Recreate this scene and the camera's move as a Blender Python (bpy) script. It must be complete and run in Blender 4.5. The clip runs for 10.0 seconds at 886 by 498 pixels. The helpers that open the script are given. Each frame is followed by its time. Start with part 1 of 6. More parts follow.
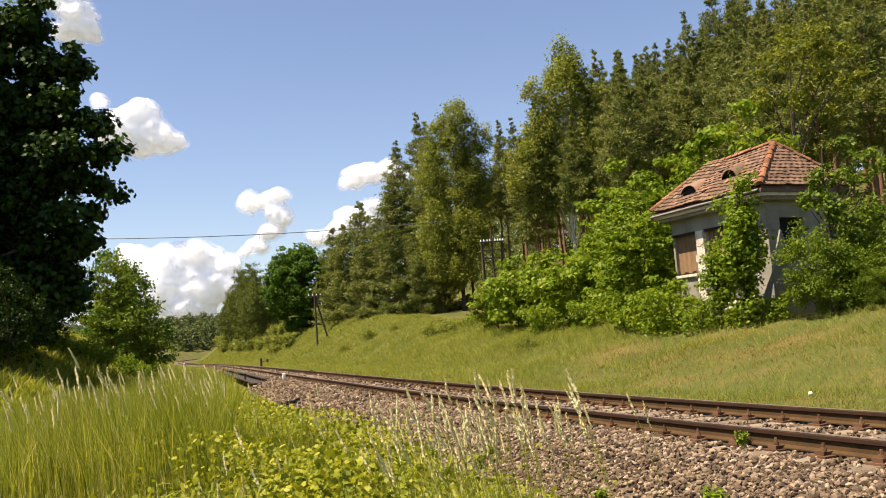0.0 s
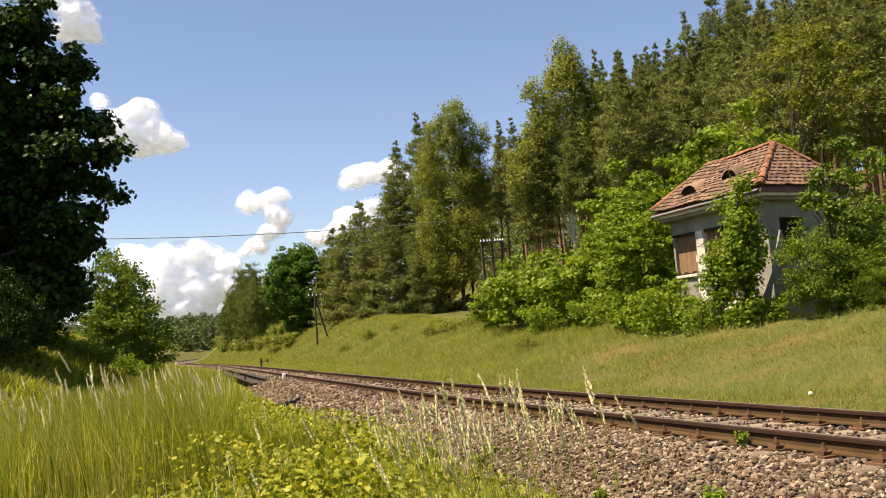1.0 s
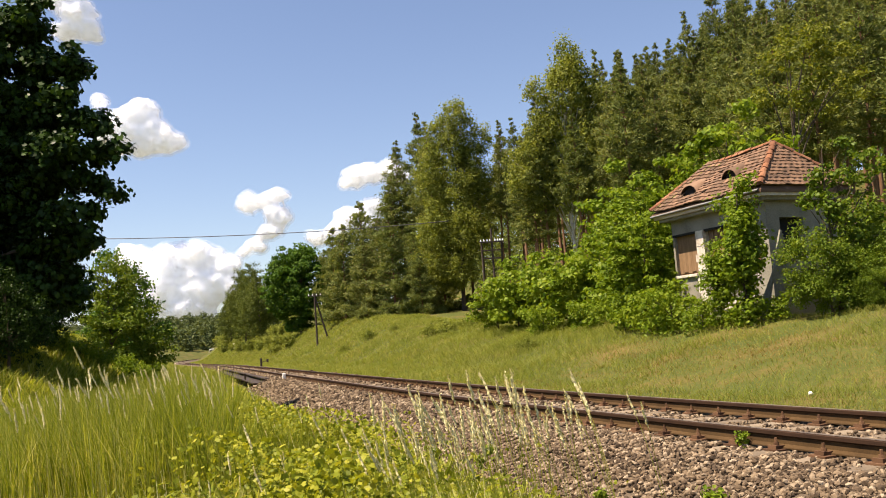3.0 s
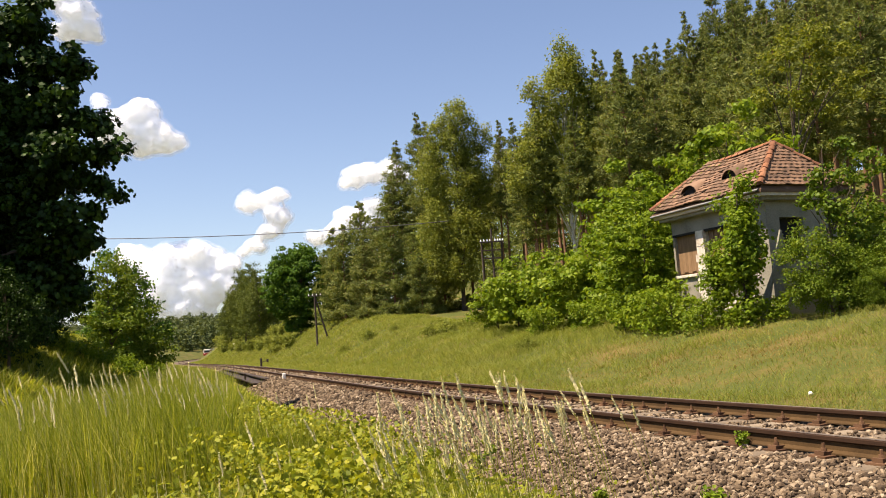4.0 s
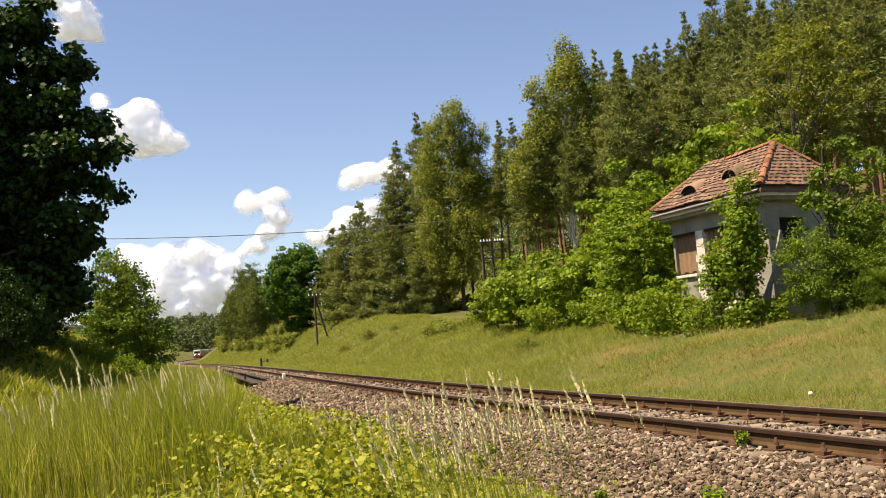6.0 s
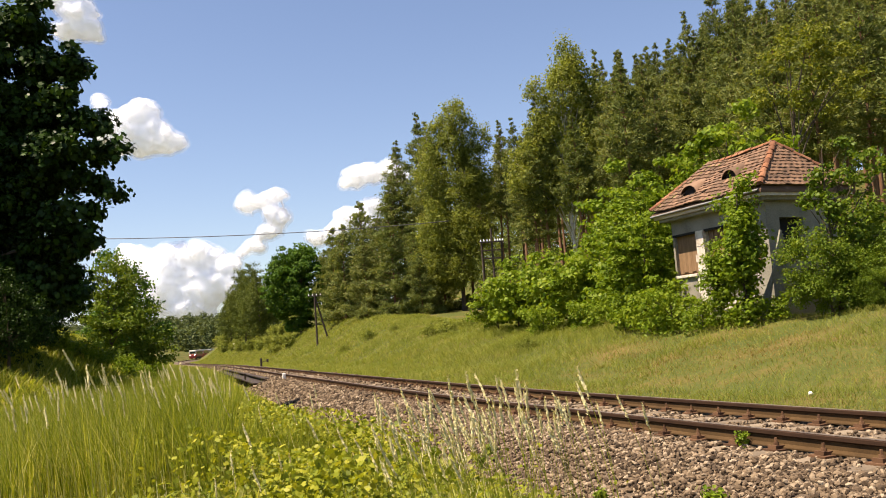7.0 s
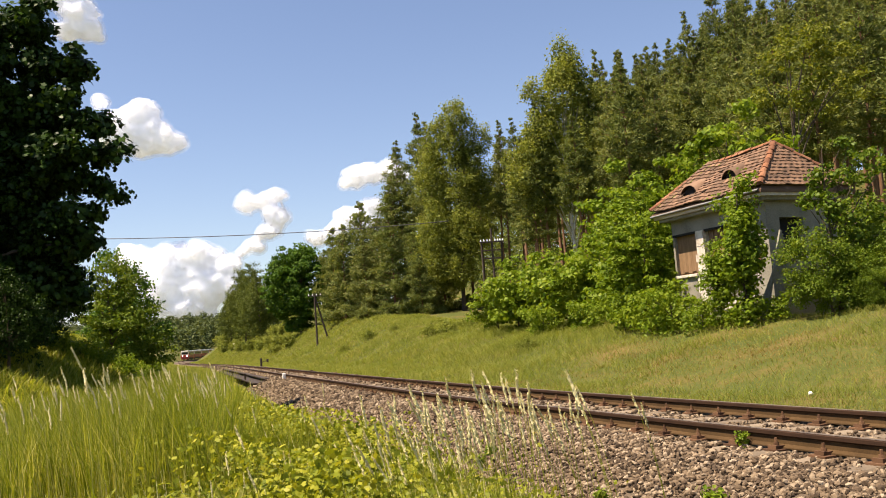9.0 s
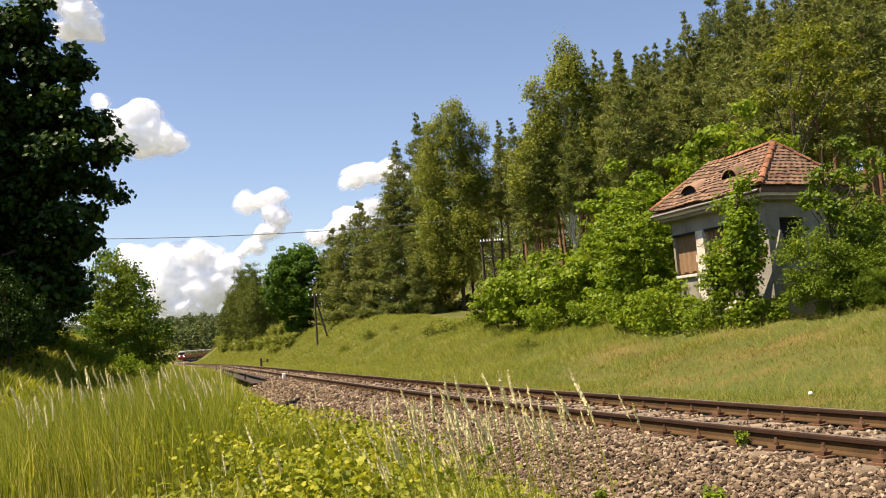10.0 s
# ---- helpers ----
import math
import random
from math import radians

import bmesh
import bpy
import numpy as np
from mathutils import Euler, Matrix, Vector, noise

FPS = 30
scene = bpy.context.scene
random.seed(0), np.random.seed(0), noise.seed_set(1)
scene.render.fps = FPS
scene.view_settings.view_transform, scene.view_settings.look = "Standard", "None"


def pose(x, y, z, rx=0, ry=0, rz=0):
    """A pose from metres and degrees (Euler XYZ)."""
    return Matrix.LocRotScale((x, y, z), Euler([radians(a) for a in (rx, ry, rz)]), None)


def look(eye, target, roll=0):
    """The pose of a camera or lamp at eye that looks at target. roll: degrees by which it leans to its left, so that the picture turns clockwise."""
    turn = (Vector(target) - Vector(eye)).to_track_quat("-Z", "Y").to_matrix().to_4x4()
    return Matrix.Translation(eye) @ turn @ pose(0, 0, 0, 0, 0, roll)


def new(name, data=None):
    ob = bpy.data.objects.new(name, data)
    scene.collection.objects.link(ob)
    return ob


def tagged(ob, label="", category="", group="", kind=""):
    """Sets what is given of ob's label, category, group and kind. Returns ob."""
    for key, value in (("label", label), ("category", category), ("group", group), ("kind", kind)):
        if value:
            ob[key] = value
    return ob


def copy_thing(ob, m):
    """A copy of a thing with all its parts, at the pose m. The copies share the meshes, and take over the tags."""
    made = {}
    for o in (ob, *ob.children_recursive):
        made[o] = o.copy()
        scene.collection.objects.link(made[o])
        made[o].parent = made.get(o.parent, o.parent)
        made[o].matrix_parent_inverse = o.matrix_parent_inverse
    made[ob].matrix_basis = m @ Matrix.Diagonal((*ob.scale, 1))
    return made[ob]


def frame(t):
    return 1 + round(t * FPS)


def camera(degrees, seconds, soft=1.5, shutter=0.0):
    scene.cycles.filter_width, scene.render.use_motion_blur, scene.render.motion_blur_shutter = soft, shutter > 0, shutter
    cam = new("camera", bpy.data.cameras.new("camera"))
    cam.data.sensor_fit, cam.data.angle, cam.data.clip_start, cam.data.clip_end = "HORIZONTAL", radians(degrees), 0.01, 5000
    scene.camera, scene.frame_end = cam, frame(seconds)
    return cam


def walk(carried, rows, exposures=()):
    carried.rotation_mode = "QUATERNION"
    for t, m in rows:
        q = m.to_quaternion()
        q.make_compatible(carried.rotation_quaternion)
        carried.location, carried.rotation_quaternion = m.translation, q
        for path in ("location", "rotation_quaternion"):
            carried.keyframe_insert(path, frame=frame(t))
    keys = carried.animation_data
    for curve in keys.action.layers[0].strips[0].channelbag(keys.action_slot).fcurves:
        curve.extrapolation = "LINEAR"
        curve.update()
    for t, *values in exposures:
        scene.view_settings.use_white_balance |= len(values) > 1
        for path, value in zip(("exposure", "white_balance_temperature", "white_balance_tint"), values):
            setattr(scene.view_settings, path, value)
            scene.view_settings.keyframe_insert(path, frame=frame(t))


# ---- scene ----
cam = camera(50.74, 10.0, soft=1.0)
EYE = (0.0, 0.0, 1.024)
PITCH, ROLL = 5.6, -4.34
_view = look(EYE, (0.0, math.cos(radians(PITCH)), 1.024 + math.sin(radians(PITCH))), ROLL)
walk(cam, [(0.0, _view), (10.0, _view)], exposures=[(0.0, 1.10, 6850, 20), (10.0, 1.10, 6850, 20)])

# ---- daylight ----
SUN_DIR = Vector((-1.0, -0.36, 1.98)).normalized()
world = bpy.data.worlds.new("daylight")
scene.world = world
world.use_nodes = True
_wn, _wl = world.node_tree.nodes, world.node_tree.links
_sky = _wn.new("ShaderNodeTexSky")
_sky.sky_type = "NISHITA"
_sky.sun_disc = False
_sky.sun_elevation = math.asin(SUN_DIR.z)
_sky.sun_rotation = math.atan2(SUN_DIR.x, SUN_DIR.y) % (2 * math.pi)
_sky.air_density, _sky.dust_density, _sky.ozone_density = 1.0, 0.4, 2.1
_wn["Background"].inputs["Strength"].default_value = 0.075
_wl.new(_sky.outputs[0], _wn["Background"].inputs["Color"])
sun = new("sun", bpy.data.lights.new("sun", "SUN"))
sun.data.energy = 5.0
sun.data.angle = radians(0.55)
sun.data.color = (1.0, 0.90, 0.70)
sun.matrix_world = look(SUN_DIR * 100, (0, 0, 0))


# ---- materials ----
def nodes_of(name):
    m = bpy.data.materials.new(name)
    m.use_nodes = True
    nt = m.node_tree
    return m, nt.nodes, nt.links, nt.nodes["Principled BSDF"]


def ramp(n, stops):
    r = n.new("ShaderNodeValToRGB")
    while len(r.color_ramp.elements) < len(stops):
        r.color_ramp.elements.new(0.5)
    for e, (p, c) in zip(r.color_ramp.elements, stops):
        e.position, e.color = p, (*c, 1)
    return r


def surface(name, stops, scale=4.0, fine=40.0, rough=0.85, bump=0.3, metal=0.0, distance=0.02, stretch=(1, 1, 1), objects=0.0):
    """Two scales of noise through a colour ramp, with fine relief; objects: how far single pieces differ."""
    m, n, l, p = nodes_of(name)
    tc = n.new("ShaderNodeTexCoord")
    mp = n.new("ShaderNodeMapping")
    mp.inputs["Scale"].default_value = stretch
    l.new(tc.outputs["Object"], mp.inputs["Vector"])
    a = n.new("ShaderNodeTexNoise")
    a.inputs["Scale"].default_value, a.inputs["Detail"].default_value = scale, 5
    b = n.new("ShaderNodeTexNoise")
    b.inputs["Scale"].default_value, b.inputs["Detail"].default_value = fine, 6
    l.new(mp.outputs[0], a.inputs["Vector"])
    l.new(mp.outputs[0], b.inputs["Vector"])
    mx = n.new("ShaderNodeMath")
    mx.operation = "MULTIPLY_ADD"
    l.new(b.outputs["Fac"], mx.inputs[0])
    mx.inputs[1].default_value = 0.45
    hf = n.new("ShaderNodeMath")
    hf.operation = "MULTIPLY"
    l.new(a.outputs["Fac"], hf.inputs[0])
    hf.inputs[1].default_value = 0.55
    l.new(hf.outputs[0], mx.inputs[2])
    fac = mx.outputs[0]
    if objects:
        oi = n.new("ShaderNodeObjectInfo")
        gi = n.new("ShaderNodeNewGeometry")
        ad = n.new("ShaderNodeMath")
        ad.operation = "ADD"
        l.new(oi.outputs["Random"], ad.inputs[0])
        l.new(gi.outputs["Random Per Island"], ad.inputs[1])
        fr = n.new("ShaderNodeMath")
        fr.operation = "FRACT"
        l.new(ad.outputs[0], fr.inputs[0])
        md = n.new("ShaderNodeMix")
        md.inputs["Factor"].default_value = objects
        l.new(fac, md.inputs["A"])
        l.new(fr.outputs[0], md.inputs["B"])
        fac = md.outputs["Result"]
    r = ramp(n, stops)
    l.new(fac, r.inputs[0])
    l.new(r.outputs[0], p.inputs["Base Color"])
    p.inputs["Roughness"].default_value, p.inputs["Metallic"].default_value = rough, metal
    p.inputs["Specular IOR Level"].default_value = 0.2 if rough > 0.7 else 0.4
    if bump:
        bp = n.new("ShaderNodeBump")
        bp.inputs["Strength"].default_value, bp.inputs["Distance"].default_value = bump, distance
        l.new(b.outputs["Fac"], bp.inputs["Height"])
        l.new(bp.outputs[0], p.inputs["Normal"])
    return m


def foliage(name, stops, through_light=0.32, rough=0.5, patch=0.25):
    """Leaves: each leaf its own tone, with light passing through."""
    m, n, l, p = nodes_of(name)
    g = n.new("ShaderNodeNewGeometry")
    tc = n.new("ShaderNodeTexCoord")
    t = n.new("ShaderNodeTexNoise")
    t.inputs["Scale"].default_value = 0.55
    t.inputs["Detail"].default_value = 3
    l.new(tc.outputs["Object"], t.inputs["Vector"])
    oi = n.new("ShaderNodeObjectInfo")
    mx = n.new("ShaderNodeMix")
    mx.inputs["Factor"].default_value = patch
    l.new(g.outputs["Random Per Island"], mx.inputs["A"])
    sm_ = n.new("ShaderNodeMath")
    sm_.operation = "MULTIPLY_ADD"
    l.new(oi.outputs["Random"], sm_.inputs[0])
    sm_.inputs[1].default_value = 0.5
    hv = n.new("ShaderNodeMath")
    hv.operation = "MULTIPLY_ADD"
    l.new(t.outputs["Fac"], hv.inputs[0])
    hv.inputs[1].default_value, hv.inputs[2].default_value = 1.4, -0.45
    l.new(hv.outputs[0], sm_.inputs[2])
    l.new(sm_.outputs[0], mx.inputs["B"])
    r = ramp(n, stops)
    l.new(mx.outputs["Result"], r.inputs[0])
    l.new(r.outputs[0], p.inputs["Base Color"])
    p.inputs["Roughness"].default_value = rough
    p.inputs["Specular IOR Level"].default_value = 0.12
    tr = n.new("ShaderNodeBsdfTranslucent")
    br = n.new("ShaderNodeMix")
    br.data_type = "RGBA"
    br.blend_type = "MULTIPLY"
    br.inputs["Factor"].default_value = 1.0
    l.new(r.outputs[0], br.inputs["A"])
    br.inputs["B"].default_value = (1.35, 1.25, 0.55, 1)
    l.new(br.outputs["Result"], tr.inputs["Color"])
    ms = n.new("ShaderNodeMixShader")
    ms.inputs[0].default_value = through_light
    l.new(p.outputs[0], ms.inputs[1])
    l.new(tr.outputs[0], ms.inputs[2])
    l.new(ms.outputs[0], n["Material Output"].inputs["Surface"])
    return m


def plain(name, color, rough=0.6, metal=0.0, glow=0.0):
    m, n, l, p = nodes_of(name)
    p.inputs["Base Color"].default_value = (*color, 1)
    p.inputs["Roughness"].default_value, p.inputs["Metallic"].default_value = rough, metal
    if glow:
        p.inputs["Emission Color"].default_value = (*color, 1)
        p.inputs["Emission Strength"].default_value = glow
    return m


M_GROUND = surface("grassy_soil", [(0.30, (0.045, 0.06, 0.010)), (0.48, (0.07, 0.083, 0.014)), (0.57, (0.11, 0.09, 0.022)), (0.70, (0.18, 0.115, 0.042))], 0.45, 9.0, 0.95, 0.6, distance=0.05)
M_BED = surface("ballast_grit", [(0.3, (0.06, 0.044, 0.03)), (0.5, (0.12, 0.09, 0.062)), (0.75, (0.2, 0.15, 0.105))], 1.2, 45.0, 0.95, 0.8, distance=0.03)
M_STONE = surface("ballast_stone", [(0.15, (0.045, 0.031, 0.020)), (0.40, (0.115, 0.080, 0.050)), (0.68, (0.20, 0.145, 0.092)), (0.95, (0.42, 0.335, 0.235))], 3.0, 60.0, 0.95, 0.5, distance=0.01, objects=0.75)
M_RAIL = surface("rusty_rail_steel", [(0.3, (0.036, 0.020, 0.008)), (0.55, (0.075, 0.043, 0.017)), (0.8, (0.12, 0.073, 0.031))], 2.0, 70.0, 0.95, 0.3, distance=0.004)
# rust taken darker, so the rail head's side carries its shade in the colour
M_HEADSHADE = surface("shade_darkened_rust", [(0.3, (0.020, 0.010, 0.006)), (0.7, (0.050, 0.025, 0.013))], 3.0, 70.0, 0.85, 0.2, distance=0.004)
M_HEAD = surface("polished_rail_steel", [(0.3, (0.13, 0.10, 0.075)), (0.7, (0.24, 0.19, 0.145))], 3.0, 90.0, 0.5, 0.05, metal=0.4)
M_CLIP = surface("rusty_iron", [(0.3, (0.06, 0.03, 0.016)), (0.7, (0.14, 0.075, 0.04))], 6.0, 80.0, 0.85, 0.4, distance=0.004, objects=0.4)
M_SLEEPER = surface("weathered_concrete", [(0.3, (0.13, 0.10, 0.07)), (0.55, (0.21, 0.165, 0.115)), (0.8, (0.29, 0.23, 0.165))], 3.0, 50.0, 0.9, 0.4, distance=0.01, objects=0.3)
M_GRASS = foliage("meadow_grass", [(0.05, (0.10, 0.145, 0.012)), (0.38, (0.205, 0.25, 0.024)), (0.70, (0.325, 0.345, 0.05)), (0.97, (0.56, 0.51, 0.22))], 0.48, 0.55, 0.35)
M_BANKGRASS = foliage("bank_grass", [(0.05, (0.12, 0.17, 0.027)), (0.4, (0.18, 0.22, 0.04)), (0.7, (0.24, 0.26, 0.06)), (0.97, (0.40, 0.37, 0.14))], 0.45, 0.8, 0.55)
M_DRY = foliage("dry_brown_grass", [(0.1, (0.17, 0.125, 0.04)), (0.5, (0.29, 0.21, 0.07)), (0.9, (0.42, 0.33, 0.13))], 0.3, 0.8, 0.4)
M_STALK = foliage("dry_grass_stalk", [(0.1, (0.52, 0.46, 0.22)), (0.5, (0.68, 0.61, 0.33)), (0.9, (0.80, 0.73, 0.46))], 0.2, 0.6, 0.3)
M_WEED = foliage("weed_leaf", [(0.05, (0.075, 0.11, 0.010)), (0.5, (0.21, 0.24, 0.018)), (0.9, (0.38, 0.37, 0.04))], 0.35, 0.45, 0.3)
# maple green taken down near black: the tree's shade is in the leaf colour
M_MAPLE_SHADE = foliage("maple_leaf", [(0.05, (0.009, 0.022, 0.004)), (0.5, (0.02, 0.046, 0.007)), (0.95, (0.048, 0.098, 0.012))], 0.2, 0.45, 0.3)
M_BRIGHT = foliage("young_maple_leaf", [(0.05, (0.075, 0.135, 0.008)), (0.5, (0.15, 0.225, 0.014)), (0.95, (0.27, 0.33, 0.04))], 0.40, 0.42, 0.35)
M_YELLOW = foliage("yellow_green_leaf", [(0.05, (0.075, 0.105, 0.010)), (0.5, (0.145, 0.175, 0.016)), (0.95, (0.26, 0.26, 0.035))], 0.38, 0.45, 0.35)
M_BROAD = foliage("deep_green_leaf", [(0.05, (0.028, 0.07, 0.007)), (0.5, (0.06, 0.13, 0.011)), (0.95, (0.12, 0.20, 0.02))], 0.3, 0.5, 0.3)
M_BIRCH = foliage("birch_leaf", [(0.05, (0.105, 0.135, 0.022)), (0.5, (0.19, 0.225, 0.038)), (0.95, (0.31, 0.33, 0.085))], 0.4, 0.5, 0.35)
M_PINE = foliage("pine_needles", [(0.05, (0.057, 0.083, 0.022)), (0.5, (0.135, 0.168, 0.044)), (0.95, (0.265, 0.27, 0.095))], 0.34, 0.6, 0.45)
M_FARBIRCH = foliage("row_birch_leaf", [(0.05, (0.05, 0.075, 0.014)), (0.5, (0.095, 0.125, 0.022)), (0.95, (0.16, 0.18, 0.04))], 0.32, 0.55, 0.4)
M_OLIVE = foliage("olive_maple_leaf", [(0.05, (0.05, 0.095, 0.008)), (0.5, (0.105, 0.165, 0.013)), (0.95, (0.20, 0.25, 0.03))], 0.35, 0.45, 0.35)
M_FARLEAF = foliage("distant_leaf", [(0.05, (0.04, 0.062, 0.022)), (0.5, (0.075, 0.10, 0.036)), (0.95, (0.13, 0.15, 0.055))], 0.25, 0.6, 0.5)
M_BLOSSOM = foliage("white_blossom", [(0.1, (0.55, 0.55, 0.42)), (0.9, (0.80, 0.80, 0.70))], 0.3, 0.6, 0.2)
M_BARK = surface("grey_bark", [(0.3, (0.045, 0.032, 0.022)), (0.7, (0.13, 0.10, 0.075))], 3.0, 25.0, 0.95, 0.8, distance=0.03, stretch=(1, 1, 0.25))
M_PINEBARK = surface("pine_bark", [(0.3, (0.10, 0.055, 0.03)), (0.55, (0.21, 0.12, 0.07)), (0.8, (0.30, 0.20, 0.13))], 2.0, 18.0, 0.95, 0.8, distance=0.03, stretch=(1, 1, 0.3))
M_BIRCHBARK = surface("birch_bark", [(0.28, (0.03, 0.028, 0.025)), (0.42, (0.48, 0.45, 0.40)), (0.7, (0.68, 0.65, 0.59))], 2.5, 14.0, 0.8, 0.3, stretch=(1, 1, 1.6))
M_POLE = surface("tarred_pole_wood", [(0.3, (0.035, 0.026, 0.02)), (0.7, (0.10, 0.078, 0.06))], 4.0, 40.0, 0.9, 0.5, stretch=(1, 1, 0.1))
M_PORCELAIN = plain("white_porcelain", (0.82, 0.82, 0.80), 0.25)
M_WIRE = plain("dark_cable", (0.03, 0.03, 0.035), 0.6)
M_PLASTER = surface("grey_lime_plaster", [(0.28, (0.13, 0.12, 0.095)), (0.5, (0.25, 0.235, 0.19)), (0.75, (0.36, 0.34, 0.28))], 1.3, 22.0, 0.92, 0.4, distance=0.01)
M_PALEPLASTER = surface("broken_white_plaster", [(0.28, (0.33, 0.27, 0.21)), (0.5, (0.62, 0.56, 0.48)), (0.75, (0.76, 0.71, 0.63))], 3.0, 30.0, 0.92, 0.6, distance=0.02)
M_BRICK = surface("bare_red_brick", [(0.3, (0.17, 0.085, 0.05)), (0.6, (0.30, 0.16, 0.09)), (0.8, (0.40, 0.24, 0.15))], 3.0, 26.0, 0.92, 0.6)
M_BOARD = surface("brown_boarding", [(0.3, (0.14, 0.085, 0.045)), (0.7, (0.30, 0.19, 0.105))], 3.0, 20.0, 0.9, 0.4, stretch=(4, 4, 0.3))
M_TILE = surface("clay_roof_tile", [(0.12, (0.075, 0.052, 0.036)), (0.4, (0.15, 0.092, 0.06)), (0.65, (0.215, 0.128, 0.08)), (0.92, (0.31, 0.215, 0.15))], 1.6, 30.0, 0.85, 0.4, distance=0.01, objects=0.45)
M_RIDGE = surface("orange_ridge_tile", [(0.2, (0.15, 0.065, 0.036)), (0.6, (0.26, 0.115, 0.058)), (0.9, (0.34, 0.20, 0.125))], 2.0, 30.0, 0.85, 0.3, objects=0.5)
# near-black; in the end window and vents it paints the unlit inside
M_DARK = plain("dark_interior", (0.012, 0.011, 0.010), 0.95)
M_GUTTER = surface("grey_zinc", [(0.3, (0.16, 0.16, 0.155)), (0.7, (0.30, 0.30, 0.29))], 3.0, 30.0, 0.55, 0.1, metal=0.3)
M_CREAM = surface("cream_paint", [(0.3, (0.66, 0.63, 0.54)), (0.7, (0.78, 0.75, 0.66))], 2.0, 30.0, 0.45, 0.03)
M_RED = surface("red_paint", [(0.3, (0.26, 0.028, 0.02)), (0.7, (0.36, 0.04, 0.028))], 2.0, 30.0, 0.4, 0.03)
M_GLASS = plain("dark_window_glass", (0.02, 0.022, 0.025), 0.08)
M_LAMP = plain("lit_headlight", (1.0, 0.86, 0.78), 0.3, glow=9.0)
M_UNDER = plain("dark_underframe", (0.03, 0.028, 0.026), 0.8)
M_STEEL = surface("dark_bridge_steel", [(0.3, (0.025, 0.02, 0.018)), (0.7, (0.075, 0.055, 0.045))], 3.0, 40.0, 0.8, 0.3)
M_WHITE = surface("white_marker_paint", [(0.3, (0.62, 0.60, 0.55)), (0.7, (0.82, 0.81, 0.77))], 6.0, 50.0, 0.7, 0.1)


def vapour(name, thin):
    """Droplets with a faint glow in place of light scattered within; thin: how much of the surface is open air."""
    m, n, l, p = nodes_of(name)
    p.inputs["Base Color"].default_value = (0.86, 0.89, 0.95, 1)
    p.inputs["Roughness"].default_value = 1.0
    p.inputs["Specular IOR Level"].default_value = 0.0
    # a little emission brightens the grey shaded parts of the cloud
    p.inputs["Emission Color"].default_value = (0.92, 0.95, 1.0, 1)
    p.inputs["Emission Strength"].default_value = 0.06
    if thin:
        tc, nz, r = n.new("ShaderNodeTexCoord"), n.new("ShaderNodeTexNoise"), ramp(n, [(0.30, (thin, thin, thin)), (0.72, (0.97, 0.97, 0.97))])
        nz.inputs["Scale"].default_value, nz.inputs["Detail"].default_value = 0.012, 4
        l.new(tc.outputs["Object"], nz.inputs["Vector"])
        l.new(nz.outputs["Fac"], r.inputs[0])
        clear, out = n.new("ShaderNodeBsdfTransparent"), n.new("ShaderNodeMixShader")
        l.new(r.outputs[0], out.inputs[0])
        l.new(p.outputs[0], out.inputs[1])
        l.new(clear.outputs[0], out.inputs[2])
        l.new(out.outputs[0], n["Material Output"].inputs["Surface"])
    else:
        p.inputs["Subsurface Weight"].default_value = 0.85
        p.inputs["Subsurface Radius"].default_value = (1, 1, 1)
        p.inputs["Subsurface Scale"].default_value = 120.0
    return m


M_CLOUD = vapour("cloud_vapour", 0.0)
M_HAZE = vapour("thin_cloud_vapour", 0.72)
M_CHITIN = plain("black_chitin", (0.02, 0.017, 0.012), 0.3)
M_AMBER = surface("banded_abdomen", [(0.40, (0.03, 0.024, 0.018)), (0.6, (0.16, 0.12, 0.075))], 200.0, 900.0, 0.5, 0.0)
M_WING = plain("insect_wing", (0.16, 0.17, 0.175), 0.35)


# ---- mesh helpers ----
def mesh_np(name, V, F):
    """A mesh from arrays of corners and of faces with the same number of corners each."""
    V = np.asarray(V, dtype=np.float32).reshape(-1, 3)
    F = np.asarray(F, dtype=np.int32)
    k = F.shape[1]
    me = bpy.data.meshes.new(name)
    me.vertices.add(len(V))
    me.vertices.foreach_set("co", V.ravel())
    me.loops.add(F.size)
    me.loops.foreach_set("vertex_index", F.ravel())
    me.polygons.add(len(F))
    me.polygons.foreach_set("loop_start", np.arange(0, F.size, k, dtype=np.int32))
    me.update(calc_edges=True)
    me.validate()
    me.shade_flat()
    return me


def part(name, shape, material, parent=None, label="", smooth=False):
    """One mesh object from a bmesh or a mesh, under a thing or a part."""
    if isinstance(shape, bmesh.types.BMesh):
        me = bpy.data.meshes.new(name)
        shape.to_mesh(me)
        shape.free()
    else:
        me = shape
    if not me.materials:
        me.materials.append(material)
    if smooth:
        me.polygons.foreach_set("use_smooth", [True] * len(me.polygons))
    ob = new(name, me)
    if parent is not None:
        ob.parent = parent
    if label:
        tagged(ob, label)
    return ob


def box(bm, lo, hi, m=None):
    r = bmesh.ops.create_cube(bm, size=1)
    c = [(a + b) / 2 for a, b in zip(lo, hi)]
    d = [b - a for a, b in zip(lo, hi)]
    for v in r["verts"]:
        v.co = Vector((v.co.x * d[0] + c[0], v.co.y * d[1] + c[1], v.co.z * d[2] + c[2]))
        if m is not None:
            v.co = m @ v.co
    return r["verts"]


def bevelled(bm, w):
    bmesh.ops.bevel(bm, geom=bm.edges[:], offset=w, segments=1, affect="EDGES")
    return bm


